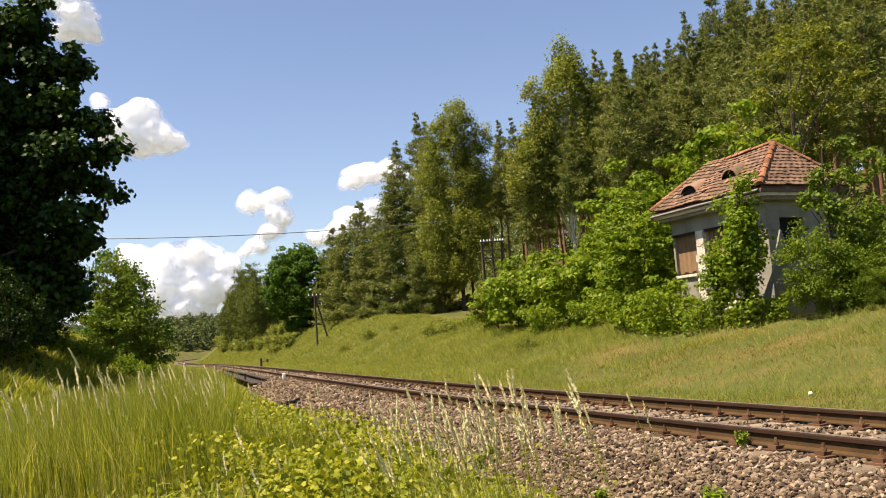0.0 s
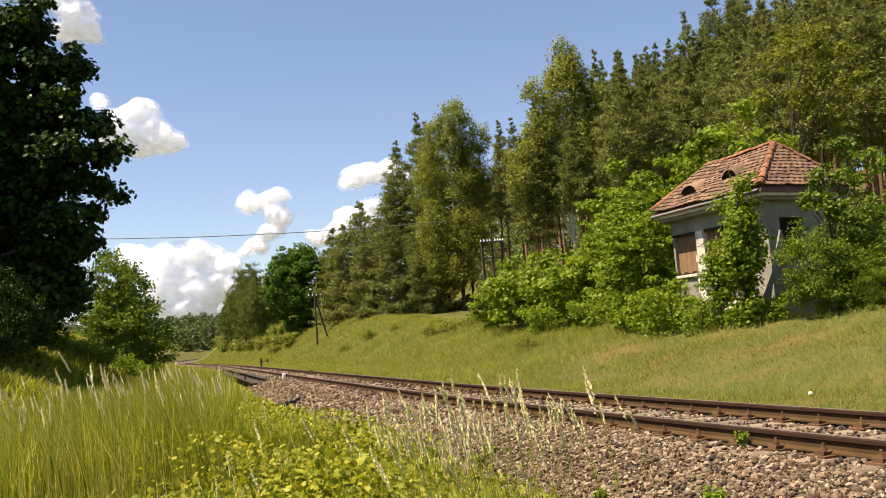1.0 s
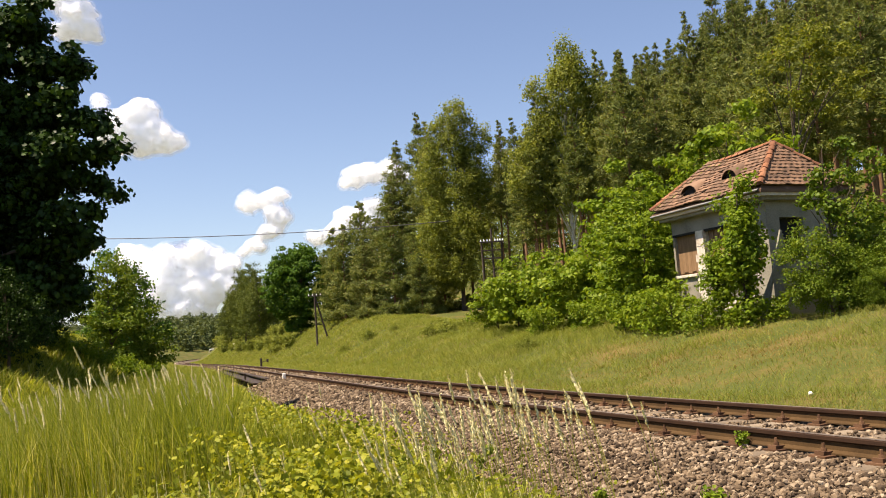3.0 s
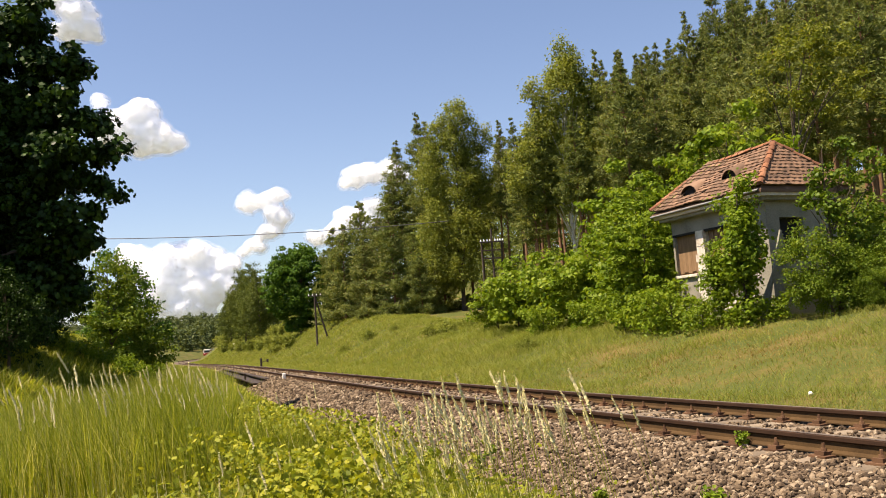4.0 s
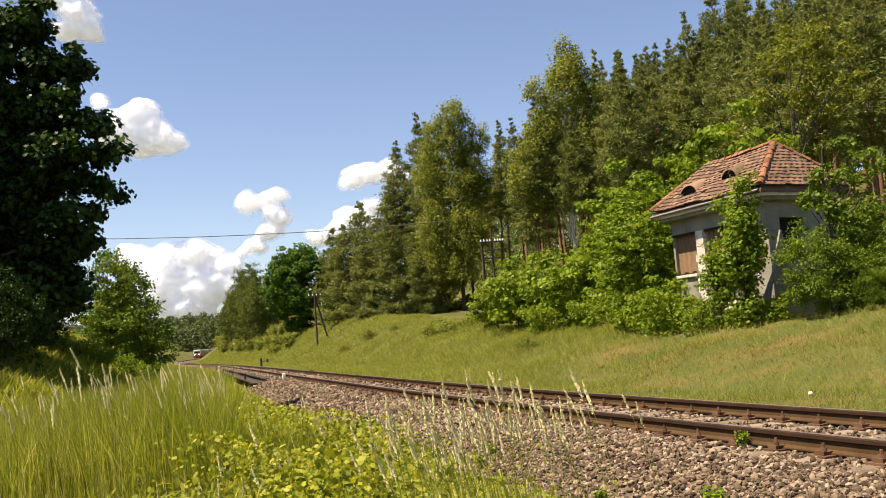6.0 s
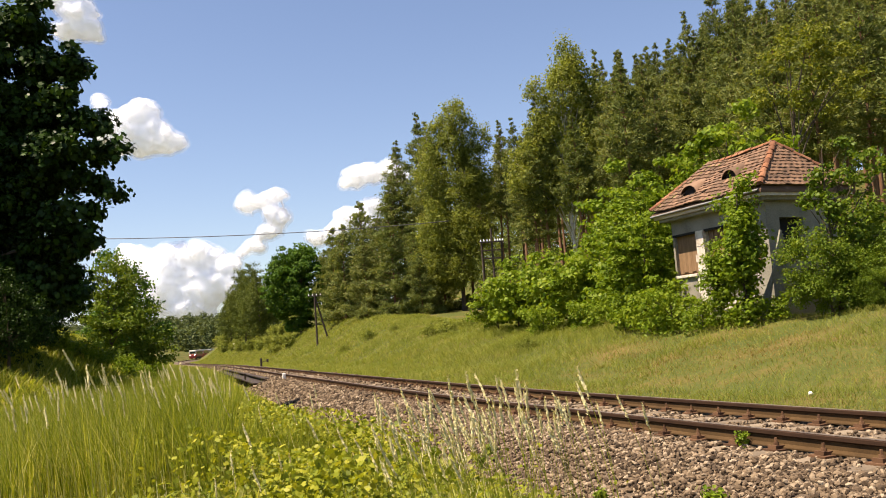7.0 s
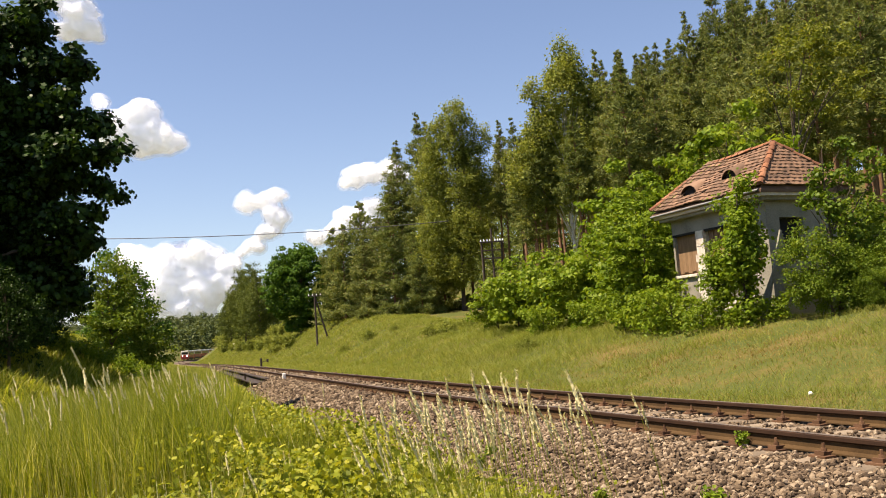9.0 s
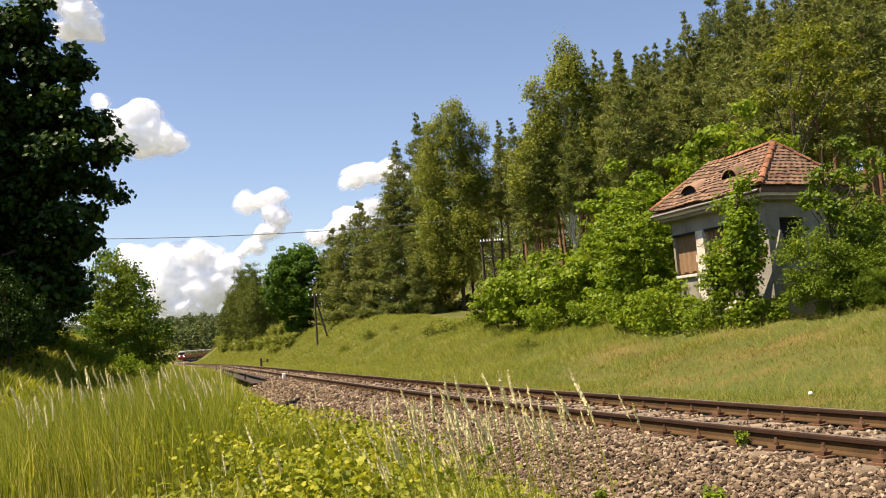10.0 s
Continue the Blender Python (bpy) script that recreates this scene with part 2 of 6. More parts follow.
def tube_arrays(pts, radii, sides=6):
    """Corners and quads of a tapered tube along points."""
    pts = np.asarray(pts, float)
    t = np.gradient(pts, axis=0)
    t /= np.linalg.norm(t, axis=1)[:, None] + 1e-9
    ref = np.where(np.abs(t[:, 2:3]) > 0.9, np.array([[1.0, 0, 0]]), np.array([[0, 0, 1.0]]))
    a = np.cross(t, ref)
    a /= np.linalg.norm(a, axis=1)[:, None] + 1e-9
    b = np.cross(t, a)
    ang = np.linspace(0, 2 * np.pi, sides, endpoint=False)
    V = pts[:, None, :] + np.asarray(radii)[:, None, None] * (np.cos(ang)[None, :, None] * a[:, None, :] + np.sin(ang)[None, :, None] * b[:, None, :])
    n = len(pts)
    i = np.arange(n - 1)[:, None] * sides
    j = np.arange(sides)[None, :]
    k = (j + 1) % sides
    F = np.stack([i + j, i + k, i + sides + k, i + sides + j], -1).reshape(-1, 4)
    return V.reshape(-1, 3), F


def tubes_mesh(name, tubes, sides=6):
    V, F, n = [], [], 0
    for pts, radii in tubes:
        v, f = tube_arrays(pts, radii, sides)
        V.append(v)
        F.append(f + n)
        n += len(v)
    return mesh_np(name, np.concatenate(V), np.concatenate(F))


LEAF_SHAPES = {
    "broad": np.array([(-0.45, 0, 0), (-0.15, 0.38, 0.03), (0.22, 0.30, 0.04), (0.58, 0, -0.06), (0.22, -0.30, 0.04), (-0.15, -0.38, 0.03)]),
    "oval": np.array([(-0.5, 0, 0), (0.0, 0.30, 0.06), (0.5, 0, -0.05), (0.0, -0.30, 0.06)]),
    "frond": np.array([(-0.5, -0.05, 0), (-0.1, 0.13, 0.03), (0.5, 0.0, 0.0), (-0.1, -0.13, 0.03)]),
    "lobed": np.array([(-0.45, 0, 0), (-0.24, 0.42, 0.02), (0.0, 0.20, 0.05), (0.26, 0.44, 0.0), (0.56, 0, -0.06), (0.26, -0.44, 0.0), (0.0, -0.20, 0.05), (-0.24, -0.42, 0.02)]),
}


def leaves_mesh(name, pts, nrm, size, shape, rng, along=None):
    """One small folded blade for every point, facing its normal."""
    n = len(pts)
    nrm = nrm / (np.linalg.norm(nrm, axis=1)[:, None] + 1e-9)
    r = rng.normal(size=(n, 3)) if along is None else along
    a = r - (r * nrm).sum(1)[:, None] * nrm
    a /= np.linalg.norm(a, axis=1)[:, None] + 1e-9
    b = np.cross(nrm, a)
    L = LEAF_SHAPES[shape]
    s = np.broadcast_to(np.asarray(size), (n,))[:, None, None]
    V = pts[:, None, :] + s * (L[None, :, 0:1] * a[:, None, :] + L[None, :, 1:2] * b[:, None, :] + L[None, :, 2:3] * nrm[:, None, :])
    k = len(L)
    return mesh_np(name, V.reshape(-1, 3), np.arange(n * k).reshape(n, k))


# ---- the line of the track and the lie of the land ----
CTRL = [(25.5, -58), (18.9, -38), (12.4, -18), (6.1, 1.5), (2.9, 10.9), (-0.1, 20.4), (-5.6, 39.7), (-16.5, 78.2), (-30.4, 126.2), (-49.0, 184),
        (-71.5, 250), (-87.0, 303), (-94.5, 330), (-99.3, 372), (-99.5, 415), (-94.5, 460), (-84, 505)]


def centre_line():
    P = np.array(CTRL, float)
    out = []
    for i in range(1, len(P) - 2):
        a, b, c, d = P[i - 1:i + 3]
        n = max(2, int(np.linalg.norm(c - b) / 0.5))
        for t in np.arange(n) / n:
            out.append(0.5 * (2 * b + (c - a) * t + (2 * a - 5 * b + 4 * c - d) * t * t + (-a + 3 * b - 3 * c + d) * t ** 3))
    return np.array(out)


LINE = centre_line()
WAY = np.gradient(LINE, axis=0)
WAY /= np.linalg.norm(WAY, axis=1)[:, None]
ALONG = np.concatenate([[0], np.cumsum(np.linalg.norm(np.diff(LINE, axis=0), axis=1))])
ALONG += 6.0 - ALONG[np.argmin(np.hypot(LINE[:, 0] - 2.9, LINE[:, 1] - 10.9))]


def rail_level(s):
    return 0.85 * np.clip((np.asarray(s, float) - 120) / 215, 0, 2) ** 2


def on_track(s, o, z=0.0):
    """World places at s along the line, o across it (positive beyond the far rail), z over the rail tops."""
    s = np.asarray(s, float)
    x, y = np.interp(s, ALONG, LINE[:, 0]), np.interp(s, ALONG, LINE[:, 1])
    dx, dy = np.interp(s, ALONG, WAY[:, 0]), np.interp(s, ALONG, WAY[:, 1])
    return np.stack([x + o * dy, y - o * dx, rail_level(s) + z], -1)


def to_track(x, y):
    x, y = np.ravel(x), np.ravel(y)
    S, O = np.empty(len(x)), np.empty(len(x))
    step = LINE[::2]
    for i in range(0, len(x), 4000):
        a, b = x[i:i + 4000], y[i:i + 4000]
        j = np.argmin((step[None, :, 0] - a[:, None]) ** 2 + (step[None, :, 1] - b[:, None]) ** 2, axis=1) * 2
        rx, ry = a - LINE[j, 0], b - LINE[j, 1]
        S[i:i + 4000] = ALONG[j] + rx * WAY[j, 0] + ry * WAY[j, 1]
        O[i:i + 4000] = rx * WAY[j, 1] - ry * WAY[j, 0]
    return S, O


def smooth_step(a, b, x):
    t = np.clip((x - a) / (b - a), 0, 1)
    return t * t * (3 - 2 * t)


def land(x, y):
    """Height of the ground: shoulder, ditch, banks and the wooded hill."""
    x, y = np.ravel(np.asarray(x, float)), np.ravel(np.asarray(y, float))
    s, o = to_track(x, y)
    top = np.interp(s, [-60, 25, 45, 65, 85, 110, 400], [0.9, 0.9, 1.2, 2.0, 3.5, 4.9, 5.5])
    z = np.where(o < 0, np.interp(o, [-9, -5, -3.0, -2.6, -1.75], [-0.3, -0.35, -0.60, -0.75, -0.75]), np.interp(o, [1.75, 2.4, 2.8, 4.2], [-0.75, -0.75, -0.56, -0.5]))
    wide = np.interp(s, [0, 60, 110], [9.0, 10, 11.5])
    z = z + (top + 0.5) * smooth_step(4.0, 4.0 + wide, o) + np.clip(o - 22, 0, 130) * 0.22 * smooth_step(22, 40, o)
    z = z + smooth_step(12, 32, s) * 3.0 * smooth_step(-6.3, -11.8, o) + np.clip(-o - 13, 0, 100) * 0.06
    rough = 0.09 * np.sin(x * 0.9 + 1.3 * np.sin(y * 0.37)) * np.sin(y * 0.7 + np.sin(x * 0.5)) + 0.03 * np.sin(x * 2.7 + y) * np.sin(y * 2.1 - x)
    return z + rail_level(s) + rough * smooth_step(2.9, 5.0, np.abs(o))


def land_at(x, y):
    return float(land([x], [y])[0])


def build_ground():
    az = np.concatenate([np.linspace(-180, -34, 60)[:-1], np.linspace(-34, 34, 250)[:-1], np.linspace(34, 180, 60)[:-1]])
    rad = np.concatenate([[0.0], np.geomspace(1.0, 3500, 190)])
    A, R = np.meshgrid(np.radians(az), rad)
    X, Y = R * np.sin(A), R * np.cos(A)
    Z = land(X, Y).reshape(X.shape)
    across = np.abs(to_track(X, Y)[1]).reshape(X.shape)
    far = smooth_step(400, 520, R) * smooth_step(12, 34, across)
    Z = Z * (1 - far) + far * np.maximum(Z, np.interp(R, [430, 900, 3500], [2.0, 33.0, 50.0]) + 3 * np.sin(A * 9) * np.sin(R * 0.01))
    V = np.stack([X, Y, Z], -1).reshape(-1, 3)
    n, m = len(rad), len(az)
    i, j = np.meshgrid(np.arange(n - 1), np.arange(m), indexing="ij")
    k = (j + 1) % m
    F = np.stack([i * m + j, i * m + k, (i + 1) * m + k, (i + 1) * m + j], -1).reshape(-1, 4)
    me = mesh_np("ground", V, F[:, ::-1])
    tagged(part("ground", me, M_GROUND, smooth=True), "grassy railway cutting with banks and a wooded hillside", "ground", kind="structure")


build_ground()


def swept(name, profile, s_values, closed=True):
    """A strip or bar with the given (across, up) profile along the line."""
    P = np.array(profile, float)
    V = np.stack([on_track(s_values, o, z) for o, z in P], 1)
    n, m = len(s_values), len(P)
    i, j = np.meshgrid(np.arange(n - 1), np.arange(m if closed else m - 1), indexing="ij")
    k = (j + 1) % m
    F = np.stack([i * m + j, (i + 1) * m + j, (i + 1) * m + k, i * m + k], -1).reshape(-1, 4)
    return mesh_np(name, V.reshape(-1, 3), F)


STEPS = np.concatenate([np.arange(-40, 60, 0.5), np.arange(60, 470, 2.0)])
BRIDGE = (42.0, 92.0)
for _from, _to in ((-40, BRIDGE[0]), (BRIDGE[1], 470)):
    _steps = np.concatenate([[_from], STEPS[(STEPS > _from) & (STEPS < _to)], [_to]])
    _bed = swept("ballast_bed", [(-3.05, -0.70), (-2.75, -0.60), (-1.75, -0.22), (-1.4, -0.185), (0, -0.185), (1.4, -0.185), (1.75, -0.22), (2.55, -0.54), (2.8, -0.66)], _steps, closed=False)
    tagged(part("ballast_bed", _bed, M_BED), "bed of brownish crushed stone under the railway track", "ballast", kind="structure")


_steps = np.concatenate([STEPS[(STEPS >= BRIDGE[0]) & (STEPS < BRIDGE[1])], [BRIDGE[1]]])
_bed = swept("ballast_bed", [(-1.52, -0.70), (-1.50, -0.21), (-1.4, -0.185), (0, -0.185), (1.4, -0.185), (1.75, -0.22), (2.55, -0.54), (2.8, -0.66)], _steps, closed=False)
tagged(part("ballast_bed", _bed, M_BED), "ballast held in by the bridge girder", "ballast", kind="structure")


# ---- the railway track ----
def build_track():
    track = tagged(new("railway_track"), "single railway track with rusty steel rails on sleepers", "railway track")
    prof = [(-0.0625, -0.149), (-0.0625, -0.137), (-0.012, -0.118), (-0.008, -0.055), (-0.034, -0.040), (-0.035, -0.010), (-0.028, -0.002), (0.028, -0.002),
            (0.035, -0.010), (0.034, -0.040), (0.008, -0.055), (0.012, -0.118), (0.0625, -0.137), (0.0625, -0.149)]
    for side in (-0.7525, 0.7525):
        rail = part("rail", swept("rail", [(o + side, z) for o, z in prof[:4] + prof[10:]], STEPS), M_RAIL, track)
        part("rail_head", swept("rail_head", [(o + side, z) for o, z in prof[3:11]], STEPS), M_HEADSHADE, rail, "rusty rail head coloured dark for shade")
        part("running_surface", swept("running_surface", [(side - 0.026, 0.001), (side - 0.022, 0.002), (side + 0.022, 0.002), (side + 0.026, 0.001)], STEPS, closed=False), M_HEAD, rail, "worn shiny strip on the rail head")
    bm = bmesh.new()
    box(bm, (-1.25, -0.12, -0.33), (1.25, 0.12, -0.168))
    bevelled(bm, 0.015)
    sleeper = bpy.data.meshes.new("sleeper")
    bm.to_mesh(sleeper)
    bm.free()
    # clip: ribbed plate, bent clamp, bolt and nut
    bm = bmesh.new()
    box(bm, (-0.09, -0.08, -0.167), (0.055, 0.08, -0.150))
    box(bm, (-0.035, -0.035, -0.152), (0.045, 0.035, -0.122))
    box(bm, (-0.060, -0.045, -0.152), (-0.035, 0.045, -0.115))
    bmesh.ops.create_cone(bm, cap_ends=True, segments=6, radius1=0.024, radius2=0.022, depth=0.03, matrix=Matrix.Translation((-0.01, 0, -0.108)))
    bmesh.ops.create_cone(bm, cap_ends=True, segments=6, radius1=0.012, radius2=0.012, depth=0.05, matrix=Matrix.Translation((-0.01, 0, -0.078)))
    clip = bpy.data.meshes.new("rail_clip")
    bm.to_mesh(clip)
    bm.free()
    rng = np.random.default_rng(4)
    for i in range(-58, 190):
        s = 3.10 + 0.6115 * i
        p, d = on_track(s, 0.0), np.array([np.interp(s, ALONG, WAY[:, 0]), np.interp(s, ALONG, WAY[:, 1])])
        turn = math.degrees(math.atan2(d[1], d[0])) - 90
        part("sleeper", sleeper, M_SLEEPER, track).matrix_basis = pose(p[0], p[1], p[2] + rng.uniform(-0.008, 0.004), 0, 0, turn + rng.normal() * 0.4)
        if -6 <= i < 70:
            for side in (-0.7525, 0.7525):
                for out in (-1, 1):
                    q = on_track(s + rng.normal() * 0.01, side + out * 0.088)
                    part("rail_clip", clip, M_CLIP, track).matrix_basis = pose(q[0], q[1], q[2], 0, 0, turn + (0 if out < 0 else 180) + rng.normal() * 2) @ Matrix.Diagonal((1.0, 1.25, 1.0, 1))
    rest = []
    for i in range(70, 190):
        for side in (-0.7525, 0.7525):
            rest.append(on_track(3.10 + 0.6115 * i, side - 0.088, -0.11))
    bm = bmesh.new()
    for q in rest:
        box(bm, (q[0] - 0.05, q[1] - 0.05, q[2] - 0.05), (q[0] + 0.05, q[1] + 0.05, q[2] + 0.04))
    tagged(part("distant_rail_clips", bm, M_CLIP, track), kind="stuff")


def build_ballast():
    """Loose crushed stones on the bed, coarser with distance."""
    rng = np.random.default_rng(7)
    bm = bmesh.new()
    bmesh.ops.create_icosphere(bm, subdivisions=1, radius=1.0)
    base = np.array([v.co for v in bm.verts])
    tri = np.array([[v.index for v in f.verts] for f in bm.faces])
    bm.free()
    V, F, n0 = [], [], 0
    for s0, s1, size, count in ((-34, -1, 0.055, 3500), (-1, 4, 0.029, 15500), (4, 9, 0.030, 15500), (9, 17, 0.036, 14000), (17, 36, 0.050, 12000), (36, 80, 0.07, 5500), (80, 150, 0.10, 2000)):
        s = rng.uniform(s0, s1, count)
        o = np.where(rng.random(count) < 0.74, rng.uniform(-2.95, -0.83, count), rng.uniform(-0.68, 1.9, count))
        o = np.where(np.abs(o - 0.7525) < 0.075, o + 0.2, o)
        o = np.where((s > BRIDGE[0]) & (s < BRIDGE[1]) & (o < -1.45), rng.uniform(-1.45, -0.85, count), o)
        level = np.interp(o, [-3.05, -2.75, -1.75, -1.4, 1.4, 1.75, 2.55], [-0.70, -0.60, -0.22, -0.185, -0.185, -0.22, -0.54])
        sz = size * rng.uniform(0.5, 1.3, count)
        over = np.abs((s - 3.10 + 0.30575) % 0.6115 - 0.30575)
        level = level - 0.08 * ((over < 0.14) & (np.abs(o) < 1.15) & (rng.random(count) < 0.8))
        c = on_track(s, 0.0)
        d = np.stack([np.interp(s, ALONG, WAY[:, 0]), np.interp(s, ALONG, WAY[:, 1])], -1)
        c = c + np.stack([o * d[:, 1], -o * d[:, 0], level + sz * rng.uniform(-0.2, 0.8, count)], -1)
        shape = base[None] * (1 + rng.uniform(-0.30, 0.25, (count, len(base), 3)))
        shape = shape * np.stack([np.ones(count), rng.uniform(0.5, 0.95, count), rng.uniform(0.35, 0.75, count)], -1)[:, None, :]
        q = rng.normal(size=(count, 3, 3))
        q[:, 2] *= 0.6
        q[:, 2, 2] += 1.0
        z = q[:, 2] / np.linalg.norm(q[:, 2], axis=1)[:, None]
        x = np.cross(q[:, 0], z)
        x /= np.linalg.norm(x, axis=1)[:, None]
        y = np.cross(z, x)
        shape = shape[:, :, 0:1] * x[:, None] + shape[:, :, 1:2] * y[:, None] + shape[:, :, 2:3] * z[:, None]
        v = c[:, None] + shape * sz[:, None, None]
        V.append(v.reshape(-1, 3))
        F.append((np.arange(count)[:, None, None] * len(base) + tri[None]).reshape(-1, 3) + n0)
        n0 += count * len(base)
    me = mesh_np("ballast_stones", np.concatenate(V), np.concatenate(F))
    tagged(part("ballast_stones", me, M_STONE), "loose grey and brown crushed stones along the track", "ballast", kind="stuff")


build_track()
build_ballast()


# ---- trees and shrubs ----
def clump_leaves(rng, centres, radius, per, flat=0.7, up=0.6):
    """Leaf places and facings round clump centres."""
    n = len(centres)
    off = np.clip(rng.normal(size=(n, per, 3)), -1.7, 1.7) * np.asarray(radius).reshape(-1, 1, 1) * np.array([1, 1, flat]) * 0.55
    pts = (centres[:, None] + off).reshape(-1, 3)
    nrm = off.reshape(-1, 3) / (np.linalg.norm(off.reshape(-1, 3), axis=1)[:, None] + 1e-6) * 0.8 + rng.normal(size=pts.shape) * 0.55
    nrm[:, 2] += up
    return pts, nrm


def crown_centres(rng, n, height, base, rx, ry, shell=0.45, taper=0.0, lumps=0.35):
    """Clump centres in an uneven egg, denser towards its outside."""
    d = rng.normal(size=(n, 3))
    d /= np.linalg.norm(d, axis=1)[:, None]
    ph = rng.uniform(0, 6.28, 6)
    lump = 1 + lumps * (np.sin(d[:, 0] * 4.3 + ph[0]) * np.sin(d[:, 1] * 3.7 + ph[1]) + 0.6 * np.sin(d[:, 2] * 5.1 + ph[2]) * np.sin(d[:, 0] * 6.2 + ph[3]))
    r = rng.uniform(shell ** 3, 1, n) ** (1 / 3) * lump
    zc, rz = (height + base) / 2, (height - base) / 2
    w = 1 - taper * np.clip(d[:, 2] * r, -1, 1)
    return np.stack([d[:, 0] * r * rx * w, d[:, 1] * r * ry * w, np.maximum(zc + d[:, 2] * r * rz, base * 0.6)], -1)


def stem(rng, height, r0, r1, bend=0.15, n=9):
    t = np.linspace(0, 1, n)
    ph = rng.uniform(0, 6.28, 2)
    p = np.stack([bend * np.sin(t * 3 + ph[0]) * t, bend * np.sin(t * 2.6 + ph[1]) * t, t * height], -1)
    r = r0 + (r1 - r0) * t ** 0.8
    r[0] *= 1.35
    return p, r


def limbs(rng, trunk, targets, r, start=0.3):
    out = []
    top = trunk[0][-1, 2]
    for c in targets:
        h = min(max(c[2] * rng.uniform(0.45, 0.8), top * start), top * 0.98)
        a = np.array([np.interp(h, trunk[0][:, 2], trunk[0][:, k]) for k in range(3)])
        t = np.linspace(0, 1, 5)[:, None]
        mid = a + (c - a) * t
        mid[:, 2] += np.sin(t[:, 0] * math.pi) * 0.08 * np.linalg.norm(c - a)
        out.append((mid, np.linspace(r, r * 0.25, 5)))
    return out


def leafy_tree(name, label, category, seed, height, base, rx, ry, clumps, per, clump_r, leaf, shape, leaf_mat, bark, trunk_r, taper=0.0, flat=0.7, limb_count=10, group="", shell=0.45, droop=0.0, up=0.6, lumps=0.35):
    rng = np.random.default_rng(seed)
    tree = tagged(new(name), label, category, group)
    trunk = stem(rng, height * 0.86, trunk_r, trunk_r * 0.18, bend=0.03 * height)
    cs = crown_centres(rng, clumps, height - clump_r * 0.5, base + clump_r * 0.3, rx - clump_r * 0.4, ry - clump_r * 0.4, shell, taper, lumps)
    cs[:, 2] -= droop * np.hypot(cs[:, 0], cs[:, 1])
    tubes = [trunk] + limbs(rng, trunk, cs[rng.permutation(clumps)[:limb_count]], trunk_r * 0.32)
    if limb_count >= 14:
        wood = part("trunk", tubes_mesh("trunk", tubes[:1], 7), bark, tree, smooth=True)
        for tube in tubes[1:]:
            part("limb", tubes_mesh("limb", [tube], 6), bark, wood, smooth=True)
    else:
        part("trunk", tubes_mesh("trunk", tubes, 7), bark, tree, smooth=True)
    pts, nrm = clump_leaves(rng, cs, clump_r * rng.uniform(0.6, 1.25, clumps), per, flat, up)
    size = leaf * rng.uniform(0.6, 1.3, len(pts))
    part("crown", leaves_mesh("crown", pts, nrm, size, shape, rng), leaf_mat, tree)
    return tree


